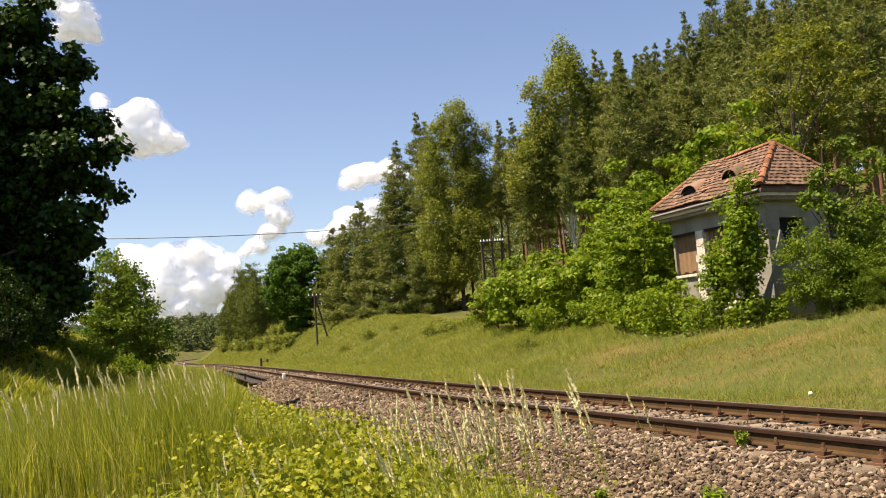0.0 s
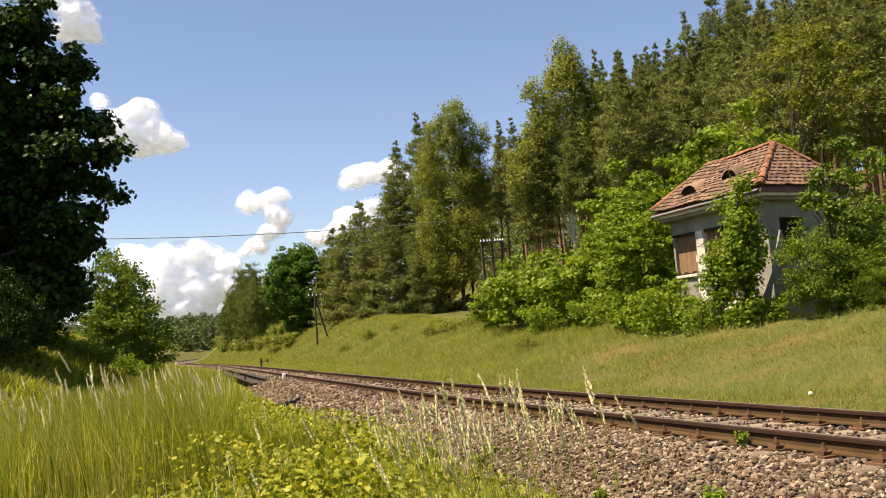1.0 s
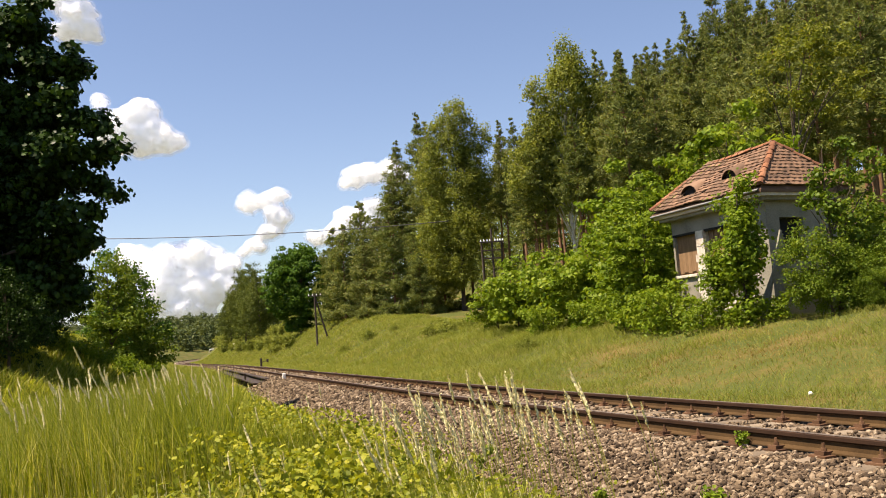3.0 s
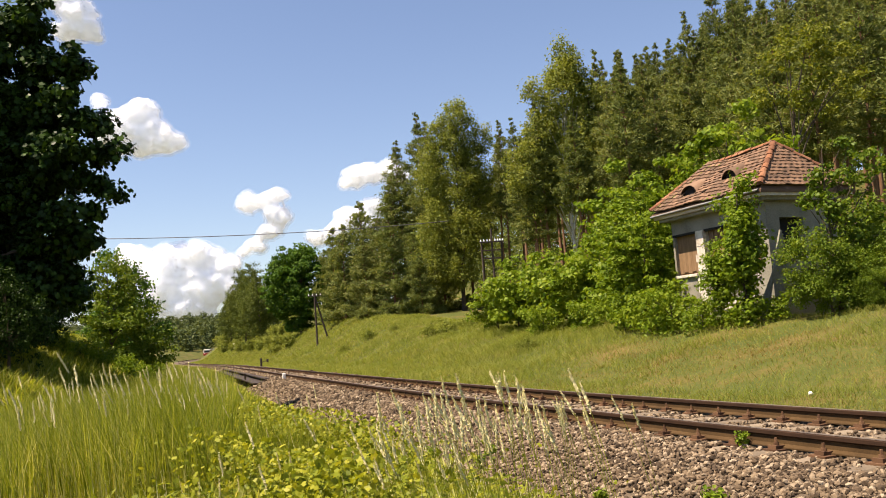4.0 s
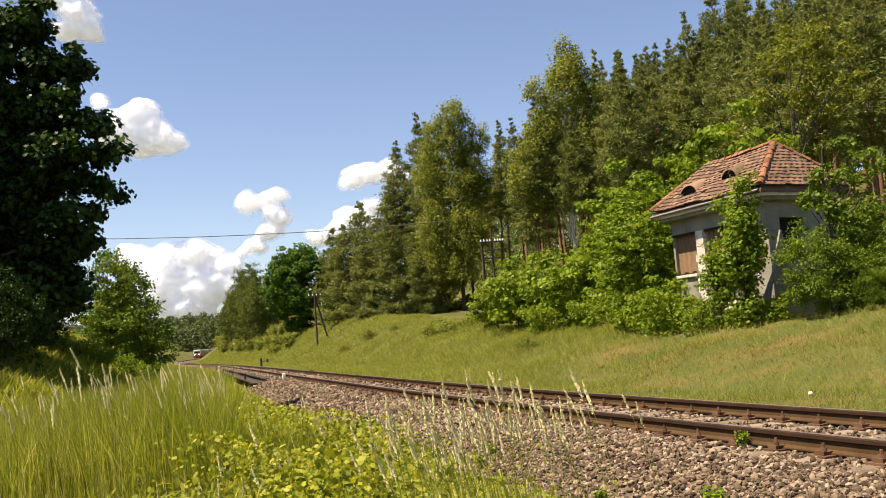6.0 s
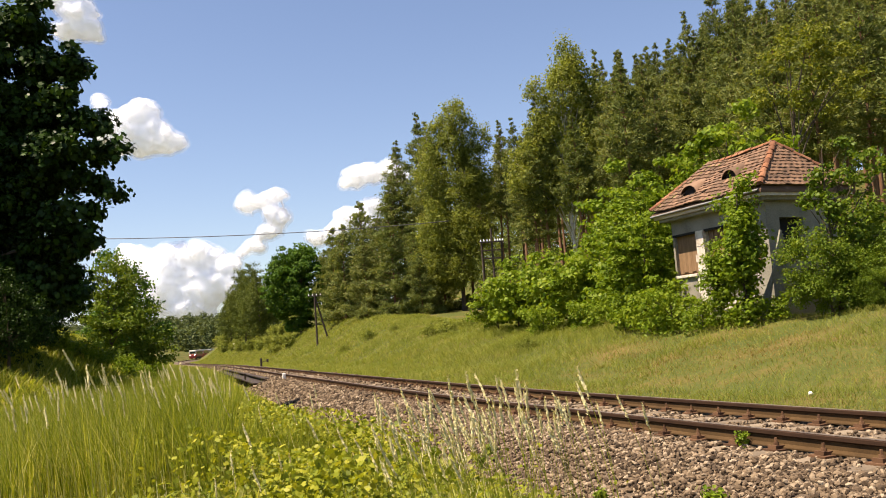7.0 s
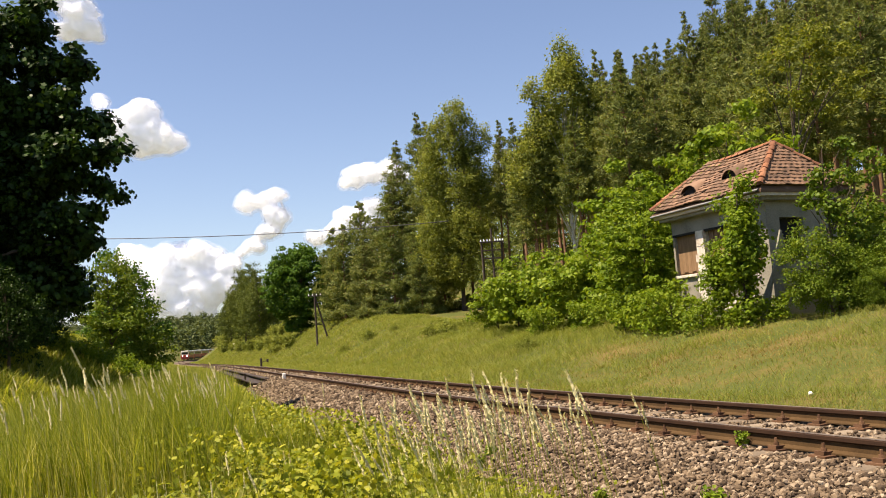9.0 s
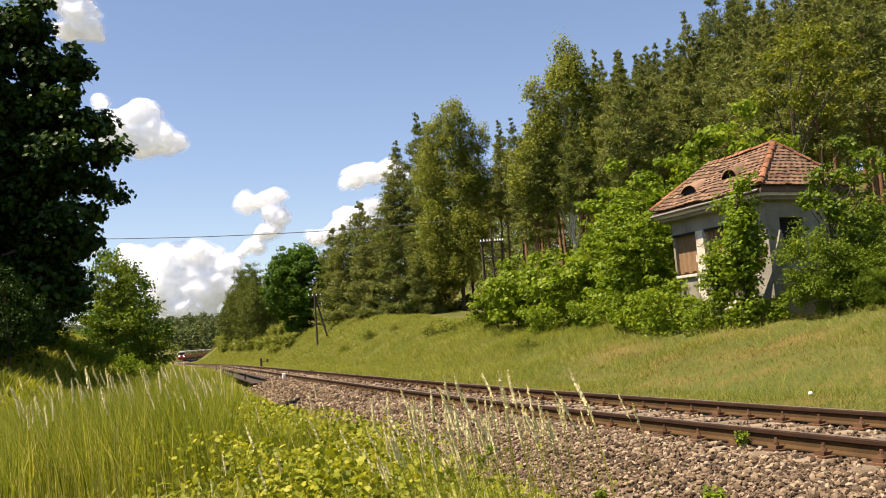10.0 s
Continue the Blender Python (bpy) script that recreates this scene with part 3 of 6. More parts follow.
def pine_tree(name, label, seed, height, crown_from, spread, whorls, group="", blades_each=13, bushy=False):
    """A Scots pine: bare reddish trunk, whorls of rising branches with needle tufts, a thin leader on top."""
    rng = np.random.default_rng(seed)
    tree = tagged(new(name), label, "pine tree", group)
    trunk = stem(rng, height * 0.985, 0.011 * height + 0.03, 0.02, bend=0.016 * height, n=12)
    tubes, tufts, outs = [trunk], [], []
    for w in range(whorls):
        h = (w + rng.uniform(-0.3, 0.3)) / (whorls - 1)
        h = min(max(h, 0.0), 1.0)
        z0 = height * (crown_from + (0.985 - crown_from) * h)
        base = np.array([np.interp(z0, trunk[0][:, 2], trunk[0][:, k]) for k in range(3)])
        turn = rng.uniform(0, 6.28)
        count = rng.integers(4, 7) if h < 0.9 else 3
        for b in range(count):
            ang = turn + b * 6.28 / count + rng.normal() * 0.25
            full = spread * (1 - h) ** (0.82 if not bushy else 0.7) * (0.72 if h < 0.1 and not bushy else 1.0)
            reach = max(0.22, full * rng.uniform(0.45, 1.12))
            if rng.random() < 0.12 and h < 0.85:
                continue
            rise = reach * (0.05 + 0.55 * h) + rng.normal() * 0.12
            tip = base + np.array([math.cos(ang) * reach, math.sin(ang) * reach, rise])
            mid = base + (tip - base) * 0.55 + np.array([0, 0, -0.06 * reach])
            if b % 2 == 0:
                tubes.append((np.array([base, mid, tip]), np.array([0.035, 0.02, 0.008]) * (1 + 0.12 * reach)))
            steps = max(2, int(reach / 0.30))
            for k in range(steps):
                u = 1.0 - 0.72 * k / steps
                side = rng.normal() * 0.30 * reach * (1.05 - u)
                c = base + (tip - base) * u + np.array([-math.sin(ang) * side, math.cos(ang) * side, rng.normal() * 0.07 - 0.05 * reach * math.sin(math.pi * u)])
                tufts.append(c)
                outs.append((math.cos(ang), math.sin(ang), 0.5))
    tufts.append(trunk[0][-1] + np.array([0, 0, 0.1]))
    outs.append((0, 0, 1.0))
    # a few dead stubs on the bare trunk
    for _ in range(6):
        hh, aa = height * rng.uniform(crown_from * 0.4, crown_from), rng.uniform(0, 6.28)
        tubes.append((np.array([[0, 0, hh], [0.5 * math.cos(aa), 0.5 * math.sin(aa), hh + 0.1], [1.0 * math.cos(aa), 1.0 * math.sin(aa), hh + 0.05]]), [0.03, 0.02, 0.01]))
    part("trunk", tubes_mesh("trunk", tubes, 5), M_PINEBARK, tree, smooth=True)
    cs, outs = np.array(tufts), np.array(outs)
    n = len(cs)
    slim = np.clip((height - cs[:, 2]) / (0.16 * height), 0.32, 1.0)[:, None, None]
    off = rng.normal(size=(n, blades_each, 3)) * np.array([0.24, 0.24, 0.13]) * slim
    pts = (cs[:, None] + off).reshape(-1, 3)
    along = np.repeat(outs, blades_each, axis=0) + rng.normal(size=pts.shape) * 0.75
    nrm = rng.normal(size=pts.shape) * 0.8
    nrm[:, 2] += 0.7
    part("crown", leaves_mesh("crown", pts, nrm, np.repeat(0.24 + 0.18 * slim[:, 0, 0], blades_each) * rng.uniform(0.6, 1.25, len(pts)), "frond", rng, along=along), M_PINE, tree)
    return tree


def lobed_tree(name, label, category, seed, height, trunk_r, lobes, clump_r, per, leaf, shape, leaf_mat, bark, density=1.0, flat=0.8, up=0.5, limb_count=16, droop=0.0, group=""):
    """A tree whose crown is made of several leafy masses: (across, up, half width, half height) of each round the trunk."""
    rng = np.random.default_rng(seed)
    tree = tagged(new(name), label, category, group)
    trunk = stem(rng, height * 0.93, trunk_r, trunk_r * 0.12, bend=0.02 * height, n=12)
    cs = []
    for x, z, rx, rz in lobes:
        n = max(5, int(density * 3.2 * rx * rz * rx / clump_r ** 3 * 0.35 + 4))
        d = rng.normal(size=(n, 3))
        d /= np.linalg.norm(d, axis=1)[:, None]
        r = rng.uniform(0.12, 1, n)[:, None] ** (1 / 2.4) * rng.uniform(0.85, 1.12, (n, 1))
        c = d * r * np.array([rx, rx * 0.95, rz]) + np.array([x, rng.uniform(-0.35, 0.35) * rx, z])
        c[:, 2] -= droop * rng.uniform(0, 1, n) * np.abs(c[:, 0] - x)
        cs.append(c)
    cs = np.concatenate(cs)
    cs[:, 2] = np.maximum(cs[:, 2], 0.15)
    wood = part("trunk", tubes_mesh("trunk", [trunk], 8), bark, tree, smooth=True)
    for tube in limbs(rng, trunk, cs[rng.permutation(len(cs))[:limb_count]], trunk_r * 0.3, start=0.12):
        part("limb", tubes_mesh("limb", [tube], 5), bark, wood, smooth=True)
    pts, nrm = clump_leaves(rng, cs, clump_r * rng.uniform(0.6, 1.25, len(cs)), per, flat, up)
    part("crown", leaves_mesh("crown", pts, nrm, leaf * rng.uniform(0.6, 1.3, len(pts)), shape, rng), leaf_mat, tree)
    return tree


def set_tree(tree, x, y, scale=1.0, turn=0.0, first=False, sink=0.08, wide=1.0, tilt=0.0):
    z = land_at(x, y) - sink
    m = pose(x, y, z, tilt, 0, turn) @ Matrix.Diagonal((scale * wide, scale * wide, scale, 1))
    if first:
        tree.matrix_basis = m
        return tree
    return copy_thing(tree, m)


SWAYING = []


def plant_left_side():
    rng = np.random.default_rng(11)
    big = lobed_tree("maple_tree", "large dense green maple on the bank, leaves darkened for shade", "tree", 21, 10.4, 0.26,
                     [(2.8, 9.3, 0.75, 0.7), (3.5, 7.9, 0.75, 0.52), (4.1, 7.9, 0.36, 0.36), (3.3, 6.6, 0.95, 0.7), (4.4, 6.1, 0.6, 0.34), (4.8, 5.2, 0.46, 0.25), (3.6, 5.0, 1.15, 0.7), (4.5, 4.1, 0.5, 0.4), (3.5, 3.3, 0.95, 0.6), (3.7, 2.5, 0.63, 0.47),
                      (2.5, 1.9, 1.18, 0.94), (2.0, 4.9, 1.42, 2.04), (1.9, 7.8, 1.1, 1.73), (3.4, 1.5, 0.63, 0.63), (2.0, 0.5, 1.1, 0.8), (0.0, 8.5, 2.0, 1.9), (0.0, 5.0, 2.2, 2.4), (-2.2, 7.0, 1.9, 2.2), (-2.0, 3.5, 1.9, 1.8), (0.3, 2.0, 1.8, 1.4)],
                     0.40, 56, 0.18, "lobed", M_MAPLE_SHADE, M_BARK, density=2.3, flat=0.55, limb_count=26)
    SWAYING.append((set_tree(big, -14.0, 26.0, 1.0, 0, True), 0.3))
    back = leafy_tree("maple_tree", "green maple on the bank, leaves darkened for shade", "tree", 22, 12.0, 0.7, 4.6, 4.6, 330, 36, 0.7, 0.28, "oval", M_MAPLE_SHADE, M_BARK, 0.22, limb_count=16, shell=0.35, lumps=0.3)
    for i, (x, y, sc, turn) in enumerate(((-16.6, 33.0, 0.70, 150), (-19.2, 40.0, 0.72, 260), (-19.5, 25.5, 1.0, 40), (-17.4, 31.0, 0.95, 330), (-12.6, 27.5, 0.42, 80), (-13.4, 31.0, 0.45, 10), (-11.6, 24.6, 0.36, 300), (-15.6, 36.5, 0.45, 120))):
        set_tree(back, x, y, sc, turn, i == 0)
    # maples added out of view up the bank, so that their shade covers its foot
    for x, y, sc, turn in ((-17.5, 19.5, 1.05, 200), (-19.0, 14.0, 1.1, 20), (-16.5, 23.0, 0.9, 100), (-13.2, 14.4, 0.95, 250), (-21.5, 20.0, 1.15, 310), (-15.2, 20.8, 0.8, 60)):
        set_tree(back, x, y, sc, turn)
    hazel = lobed_tree("hazel_tree", "yellow-green young tree on the bank, dark beneath", "tree", 26, 5.4, 0.10, [(0.0, 4.7, 0.95, 0.89), (0.8, 3.8, 0.83, 0.83), (-0.4, 3.0, 1.25, 1.25), (1.2, 2.7, 0.95, 0.95), (0.5, 1.7, 1.39, 1.17), (1.9, 1.5, 0.83, 0.89), (2.4, 0.5, 0.72, 0.72), (0.9, 0.4, 1.25, 0.83)],
                       0.42, 46, 0.17, "oval", M_OLIVE, M_BARK, density=1.7, flat=0.45)
    set_tree(hazel, -16.6, 46.0, 1.0, 0, True)
    shade = lobed_tree("bank_birch", "dark green airy birch behind the young tree", "birch tree", 27, 7.6, 0.11, [(-0.5, 6.6, 1.12, 0.7), (0.9, 5.5, 0.9, 0.8), (1.7, 4.3, 0.7, 0.9), (2.1, 3.0, 0.7, 1.0), (2.7, 1.6, 0.7, 1.0), (0.3, 3.4, 1.4, 1.8)],
                       0.42, 40, 0.2, "oval", M_BROAD, M_BARK, density=1.4)
    set_tree(shade, -21.7, 62.0, 1.0, 0, True)
    mid = leafy_tree("hazel_shrub", "deep green leafy shrub tree on the bank", "shrub", 23, 5.6, 0.3, 2.4, 2.4, 125, 66, 0.56, 0.21, "oval", M_BROAD, M_BARK, 0.09, limb_count=12, flat=0.5, lumps=0.45)
    first = True
    for x, y, sc, turn in ((-19.0, 53.0, 0.75, 0), (-20.0, 58.0, 0.7, 80), (-22.4, 66.0, 0.7, 140), (-26.2, 77.0, 0.8, 190), (-32.0, 95.0, 0.85, 250), (-39.0, 115.0, 0.85, 310)):
        set_tree(mid, x, y, sc, turn, first)
        first = False
    low = leafy_tree("bank_shrub", "low green shrub on the shaded bank", "shrub", 24, 1.3, 0.0, 0.9, 0.9, 45, 50, 0.28, 0.12, "oval", M_BRIGHT, M_BARK, 0.03, limb_count=6)
    first = True
    for x, y, sc, turn in ((-13.6, 34.5, 0.9, 0), (-13.9, 37.0, 1.0, 90), (-14.2, 40.0, 1.1, 200), (-14.4, 43.0, 1.0, 300), (-15.5, 46.5, 1.2, 20), (-16.5, 50.0, 1.2, 140), (-13.2, 31.5, 0.8, 45), (-18.2, 56.0, 1.3, 75), (-20.5, 64.0, 1.3, 160)):
        set_tree(low, x, y, sc, turn, first)
        first = False


def plant_right_side():
    rng = np.random.default_rng(12)
    # dark rounded maple at the foot of the wood
    dark = leafy_tree("broad_maple", "rounded dense green maple at the edge of the wood", "tree", 31, 13.7, 0.5, 5.3, 5.3, 420, 64, 0.85, 0.36, "broad", M_BROAD, M_BARK, 0.25, limb_count=10, shell=0.6, lumps=0.14, flat=0.5)
    set_tree(dark, -21.6, 138.0, 1.0, 0, True)
    # far broadleaf trees along the curve
    far = leafy_tree("birch_tree", "green birch tree in the row beside the line", "tree", 32, 17.0, 1.0, 3.7, 3.7, 300, 40, 0.85, 0.36, "oval", M_FARBIRCH, M_BARK, 0.2, limb_count=10, taper=0.3)
    first = True
    for x, y, sc, turn in ((-43.4, 200, 0.98, 0), (-35.4, 175, 0.86, 70), (-53.5, 230, 0.82, 140), (-33.5, 190, 0.88, 210), (-27.0, 165, 0.78, 280), (-46.0, 215, 0.95, 30), (-39.0, 188, 0.98, 100), (-59.0, 262, 0.75, 170), (-30.0, 178, 0.82, 240), (-25.0, 155, 0.7, 310), (-49.5, 228, 0.9, 350), (-20.0, 168, 0.85, 60)):
        set_tree(far, x, y, sc, turn, first)
        first = False
    # young bushy pines down to the ground
    young = [pine_tree("young_pine", "bushy olive-green young pine with branches near the ground", 40 + k, 10.0, 0.03, 3.3, 21, "young pines on the bank", blades_each=26, bushy=True) for k in range(2)]
    spots = ((-12.2, 113, 1.15), (-9.0, 105, 0.92), (-5.6, 101, 0.95), (-2.6, 98.5, 0.76), (-0.2, 110, 1.1), (-8.0, 116, 1.3), (-14.5, 122, 1.05), (-3.4, 108, 1.0), (-11.0, 125, 1.35))
    for i, (x, y, sc) in enumerate(spots):
        set_tree(young[i % 2], x, y, sc, 47 * i, i < 2)
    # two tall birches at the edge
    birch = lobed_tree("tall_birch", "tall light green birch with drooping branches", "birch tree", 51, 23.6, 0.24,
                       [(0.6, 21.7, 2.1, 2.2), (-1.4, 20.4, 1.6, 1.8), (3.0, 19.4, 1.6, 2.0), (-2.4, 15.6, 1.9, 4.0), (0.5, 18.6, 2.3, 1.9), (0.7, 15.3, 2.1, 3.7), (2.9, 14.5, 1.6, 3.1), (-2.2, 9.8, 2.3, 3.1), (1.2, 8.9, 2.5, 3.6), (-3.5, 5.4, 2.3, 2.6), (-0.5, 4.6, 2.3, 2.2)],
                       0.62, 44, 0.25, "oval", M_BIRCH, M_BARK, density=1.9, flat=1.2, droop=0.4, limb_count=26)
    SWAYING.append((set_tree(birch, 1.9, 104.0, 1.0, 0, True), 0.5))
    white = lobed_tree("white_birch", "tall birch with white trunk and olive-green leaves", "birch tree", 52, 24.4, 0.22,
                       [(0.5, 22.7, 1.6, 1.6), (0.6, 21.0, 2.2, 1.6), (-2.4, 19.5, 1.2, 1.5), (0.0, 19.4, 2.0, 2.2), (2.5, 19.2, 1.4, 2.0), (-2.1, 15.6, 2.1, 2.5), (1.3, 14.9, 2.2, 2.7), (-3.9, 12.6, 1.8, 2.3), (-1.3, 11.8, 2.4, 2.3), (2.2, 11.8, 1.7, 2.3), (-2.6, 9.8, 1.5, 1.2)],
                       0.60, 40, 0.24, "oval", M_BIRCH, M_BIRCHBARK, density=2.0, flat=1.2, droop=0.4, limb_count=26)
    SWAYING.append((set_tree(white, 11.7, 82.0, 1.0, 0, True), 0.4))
    # the pine wood on the hillside
    pines = [pine_tree("pine_tree", "tall Scots pine with bare reddish trunk in the hillside wood", 60 + k, 20.0, (0.46, 0.52, 0.43, 0.49)[k], (3.2, 2.7, 3.5, 3.0)[k], 21, "pine wood", blades_each=20) for k in range(4)]
    made = [0]

    def stand(x, y, height, wide=1.0):
        k = made[0]
        made[0] += 1
        set_tree(pines[k % 4], x, y, height / 20.0, 77 * k, k < 4, tilt=rng.normal() * 1.0, wide=wide * min(1.25, 20.0 / height * 0.95))

    # single crowns that stand over the rest
    for x, y, height in ((18.0, 86, 21.9), (21.3, 90, 21.7), (22.0, 84, 20.2), (22.8, 80, 22.6), (25.1, 78, 22.6), (25.6, 74, 21.4), (9.2, 104, 20.3), (7.6, 108, 18.5), (-2.4, 116, 23.0), (-4.8, 118, 20.4), (-6.0, 116, 16.5), (-1.0, 112, 20.6), (14.9, 86, 21.0), (21.8, 88, 19.9), (24.1, 80, 20.7)):
        stand(x, y, height, 0.95 if x > 0 else 1.35)
    # tops of the wood: how steeply they rise over the eye, by bearing
    bearing = [-6.3, -4.8, -3.0, -2.3, -1.2, 0.0, 4.0, 5.2, 6.9, 10.1, 11.9, 14.3, 15.4, 17.7, 20.1, 23.7, 28.0]
    slope = [0.115, 0.132, 0.165, 0.19, 0.217, 0.213, 0.20, 0.212, 0.24, 0.263, 0.275, 0.272, 0.29, 0.308, 0.325, 0.345, 0.36]
    for d, step, low, high in ((70, 1.75, 0.80, 0.93), (76, 1.6, 0.84, 0.97), (83, 1.45, 0.88, 1.0), (91, 1.3, 0.90, 1.0), (101, 1.2, 0.90, 1.0), (112, 1.1, 0.90, 1.0), (62, 2.0, 0.74, 0.9), (54, 2.2, 0.72, 0.9)):
        for az in np.arange(-6.0, 29.0, step):
            a = az + rng.uniform(-0.4, 0.4) * step
            r = d + rng.uniform(-2.5, 2.5)
            x, y = r * math.sin(radians(a)), r * math.cos(radians(a))
            o = float(to_track([x], [y])[1][0])
            if o < 24.5 or (a < 4 and d < 105) or (d < 68 and a < 17.5):
                continue
            height = (1.024 + float(np.interp(a, bearing, slope)) * r * rng.uniform(low, high)) - land_at(x, y)
            if 9.0 < height < 27:
                stand(x, y, height)
    # maple shrubs on the terrace and round the house
    shrub = leafy_tree("maple_shrub", "bright green young maple shrub on the terrace", "shrub", 71, 4.4, 0.1, 2.1, 2.1, 90, 56, 0.58, 0.23, "broad", M_BRIGHT, M_BARK, 0.07, limb_count=12, flat=0.45, lumps=0.5)
    for i, (x, y, sc, turn) in enumerate(((4.0, 54, 0.95, 0), (5.3, 50, 0.98, 60), (7.2, 47, 1.05, 130), (5.6, 55, 0.95, 190), (8.3, 42.5, 0.95, 250), (8.6, 46, 1.0, 320), (7.2, 52, 1.0, 20), (7.9, 39, 0.8, 85), (3.0, 57, 0.75, 140))):
        set_tree(shrub, x, y, sc, turn, i == 0)
    tall = leafy_tree("young_maple", "bright green young maple growing beside the ruined house", "tree", 72, 9.2, 1.0, 2.3, 2.3, 110, 60, 0.58, 0.23, "broad", M_BRIGHT, M_BARK, 0.1, limb_count=14, shell=0.4, lumps=0.5, flat=0.45)
    for i, (x, y, sc, turn) in enumerate(((9.6, 46, 0.9, 0), (11.5, 43.5, 0.92, 70), (13.7, 42.5, 1.16, 150), (12.9, 44.5, 1.12, 230), (7.7, 36.0, 0.62, 20), (8.4, 41, 0.72, 300))):
        set_tree(tall, x, y, sc, turn, i == 0, wide=1.0 if i < 4 else 1.15)
    ivy = leafy_tree("climbing_shrub", "leafy green climber standing against the ruined house", "shrub", 73, 4.7, 0.0, 0.72, 0.72, 70, 78, 0.40, 0.125, "lobed", M_BRIGHT, M_BARK, 0.07, limb_count=12, shell=0.3, lumps=0.5)
    set_tree(ivy, 9.35, 29.2, 1.05, 0, True)
    set_tree(ivy, 8.7, 29.9, 0.62, 140)
    low = leafy_tree("low_shrub", "low green shrub among rubble before the house", "shrub", 74, 1.7, 0.0, 1.0, 1.0, 44, 40, 0.32, 0.15, "oval", M_BRIGHT, M_BARK, 0.04, limb_count=8)
    for i, (x, y, sc, turn) in enumerate(((7.7, 32.5, 1.0, 0), (8.3, 30.8, 0.7, 80), (7.6, 34.5, 1.2, 150), (9.2, 29.4, 0.5, 210), (7.0, 37.5, 1.0, 280), (6.2, 41.5, 0.9, 340), (4.6, 46.0, 0.9, 40), (10.2, 28.8, 0.55, 110))):
        set_tree(low, x, y, sc, turn, i == 0)
    ash = leafy_tree("yellow_shrub", "large olive-green shrub beside the house", "shrub", 75, 5.0, 0.0, 2.2, 2.2, 190, 62, 0.5, 0.155, "oval", M_OLIVE, M_BARK, 0.08, limb_count=12, shell=0.35)
    for i, (x, y, sc, turn) in enumerate(((11.2, 27.4, 0.60, 0), (12.0, 27.0, 0.74, 70), (12.9, 27.6, 0.82, 140), (13.8, 30.5, 1.0, 200), (14.6, 33.5, 1.4, 250), (16.4, 34.5, 1.5, 330), (12.2, 26.0, 0.5, 30))):
        set_tree(ash, x, y, sc, turn, i == 0)
    oak = lobed_tree("yellow_oak", "olive-yellow broadleaf tree before the pine wood", "tree", 76, 13.6, 0.17,
                     [(0.4, 13.0, 1.1, 0.75), (1.5, 13.3, 1.0, 0.75), (-0.4, 12.1, 0.95, 0.7), (1.6, 11.7, 1.2, 0.8), (-1.0, 10.5, 0.9, 0.45), (0.1, 10.1, 1.0, 0.5), (2.8, 13.0, 1.0, 1.0), (2.9, 10.7, 1.0, 0.8), (1.7, 9.8, 0.8, 0.5)],
                     0.42, 40, 0.19, "oval", M_YELLOW, M_BARK, density=0.8, flat=0.55, limb_count=8)
    set_tree(oak, 17.1, 44.0, 1.0, 0, True)
    side = lobed_tree("young_maple", "green young maple hanging over the end of the house", "tree", 81, 5.4, 0.08,
                      [(0.7, 5.0, 0.32, 0.42), (-0.2, 4.2, 0.45, 0.36), (0.5, 4.1, 0.62, 0.6), (1.3, 4.2, 0.7, 0.85), (-0.4, 3.5, 0.4, 0.42), (0.4, 3.1, 0.78, 0.7), (1.3, 2.7, 0.85, 1.0)],
                      0.30, 42, 0.125, "broad", M_OLIVE, M_BARK, density=0.55, flat=0.5)
    set_tree(side, 11.5, 27.5, 1.0, 0, True)
    # small bushes on the grass bank
    tuft = leafy_tree("small_bush", "small green bush on the grass bank", "bush", 77, 0.9, 0.0, 0.8, 0.6, 36, 45, 0.22, 0.10, "oval", M_BIRCH, M_BARK, 0.02, limb_count=5)
    for i, (x, y, sc, turn) in enumerate(((3.4, 41.0, 0.7, 0), (-0.2, 65, 1.9, 90), (1.4, 66, 1.7, 180), (-1.2, 66.5, 1.5, 20), (-7.0, 82, 1.7, 60), (-9.5, 83, 1.3, 130), (-4.6, 80, 1.0, 30), (-1.8, 56, 0.5, 0), (-26.4, 140, 2.6, 70), (-12.2, 88, 0.9, 200))):
        set_tree(tuft, x, y, sc, turn, i == 0)
    bloom = leafy_tree("hawthorn_bush", "hawthorn bush with white blossom beside the line", "bush", 78, 4.0, 0.2, 1.6, 1.6, 60, 40, 0.5, 0.3, "oval", M_BLOSSOM, M_BARK, 0.05, limb_count=6)
    set_tree(bloom, -48.9, 215, 0.5, 0, True)
    # shrubs lining the far curve, hiding the line beyond
    hedge = leafy_tree("hedge_shrub", "green shrub at the foot of the far bank", "shrub", 79, 5.0, 0.0, 2.6, 2.6, 96, 23, 0.72, 0.45, "oval", M_BIRCH, M_BARK, 0.08, limb_count=8)
    spots = []
    for s in np.arange(150, 262, 8.0):
        spots.append((s, 11.5 + rng.uniform(-1, 2.0), rng.uniform(0.6, 1.05)))
    for s in np.arange(265, 360, 9.0):
        spots.append((s, 13.0 + rng.uniform(-1, 2.5), rng.uniform(0.8, 1.2)))
    for s in np.arange(128, 262, 7.0):
        spots.append((s, 8.6 + 0.012 * (s - 128) + rng.uniform(-0.8, 1.2), rng.uniform(0.35, 0.75)))
    for s in np.arange(44, 140, 4.4):
        spots.append((s, 27.5 + 0.05 * max(0, s - 60) + rng.uniform(-1.5, 4.0), rng.uniform(0.28, 0.5)))
    for i, (s, o, sc) in enumerate(spots):
        p = on_track(s, o)
        set_tree(hedge, float(p[0]), float(p[1]), float(sc), 67 * i, i == 0)


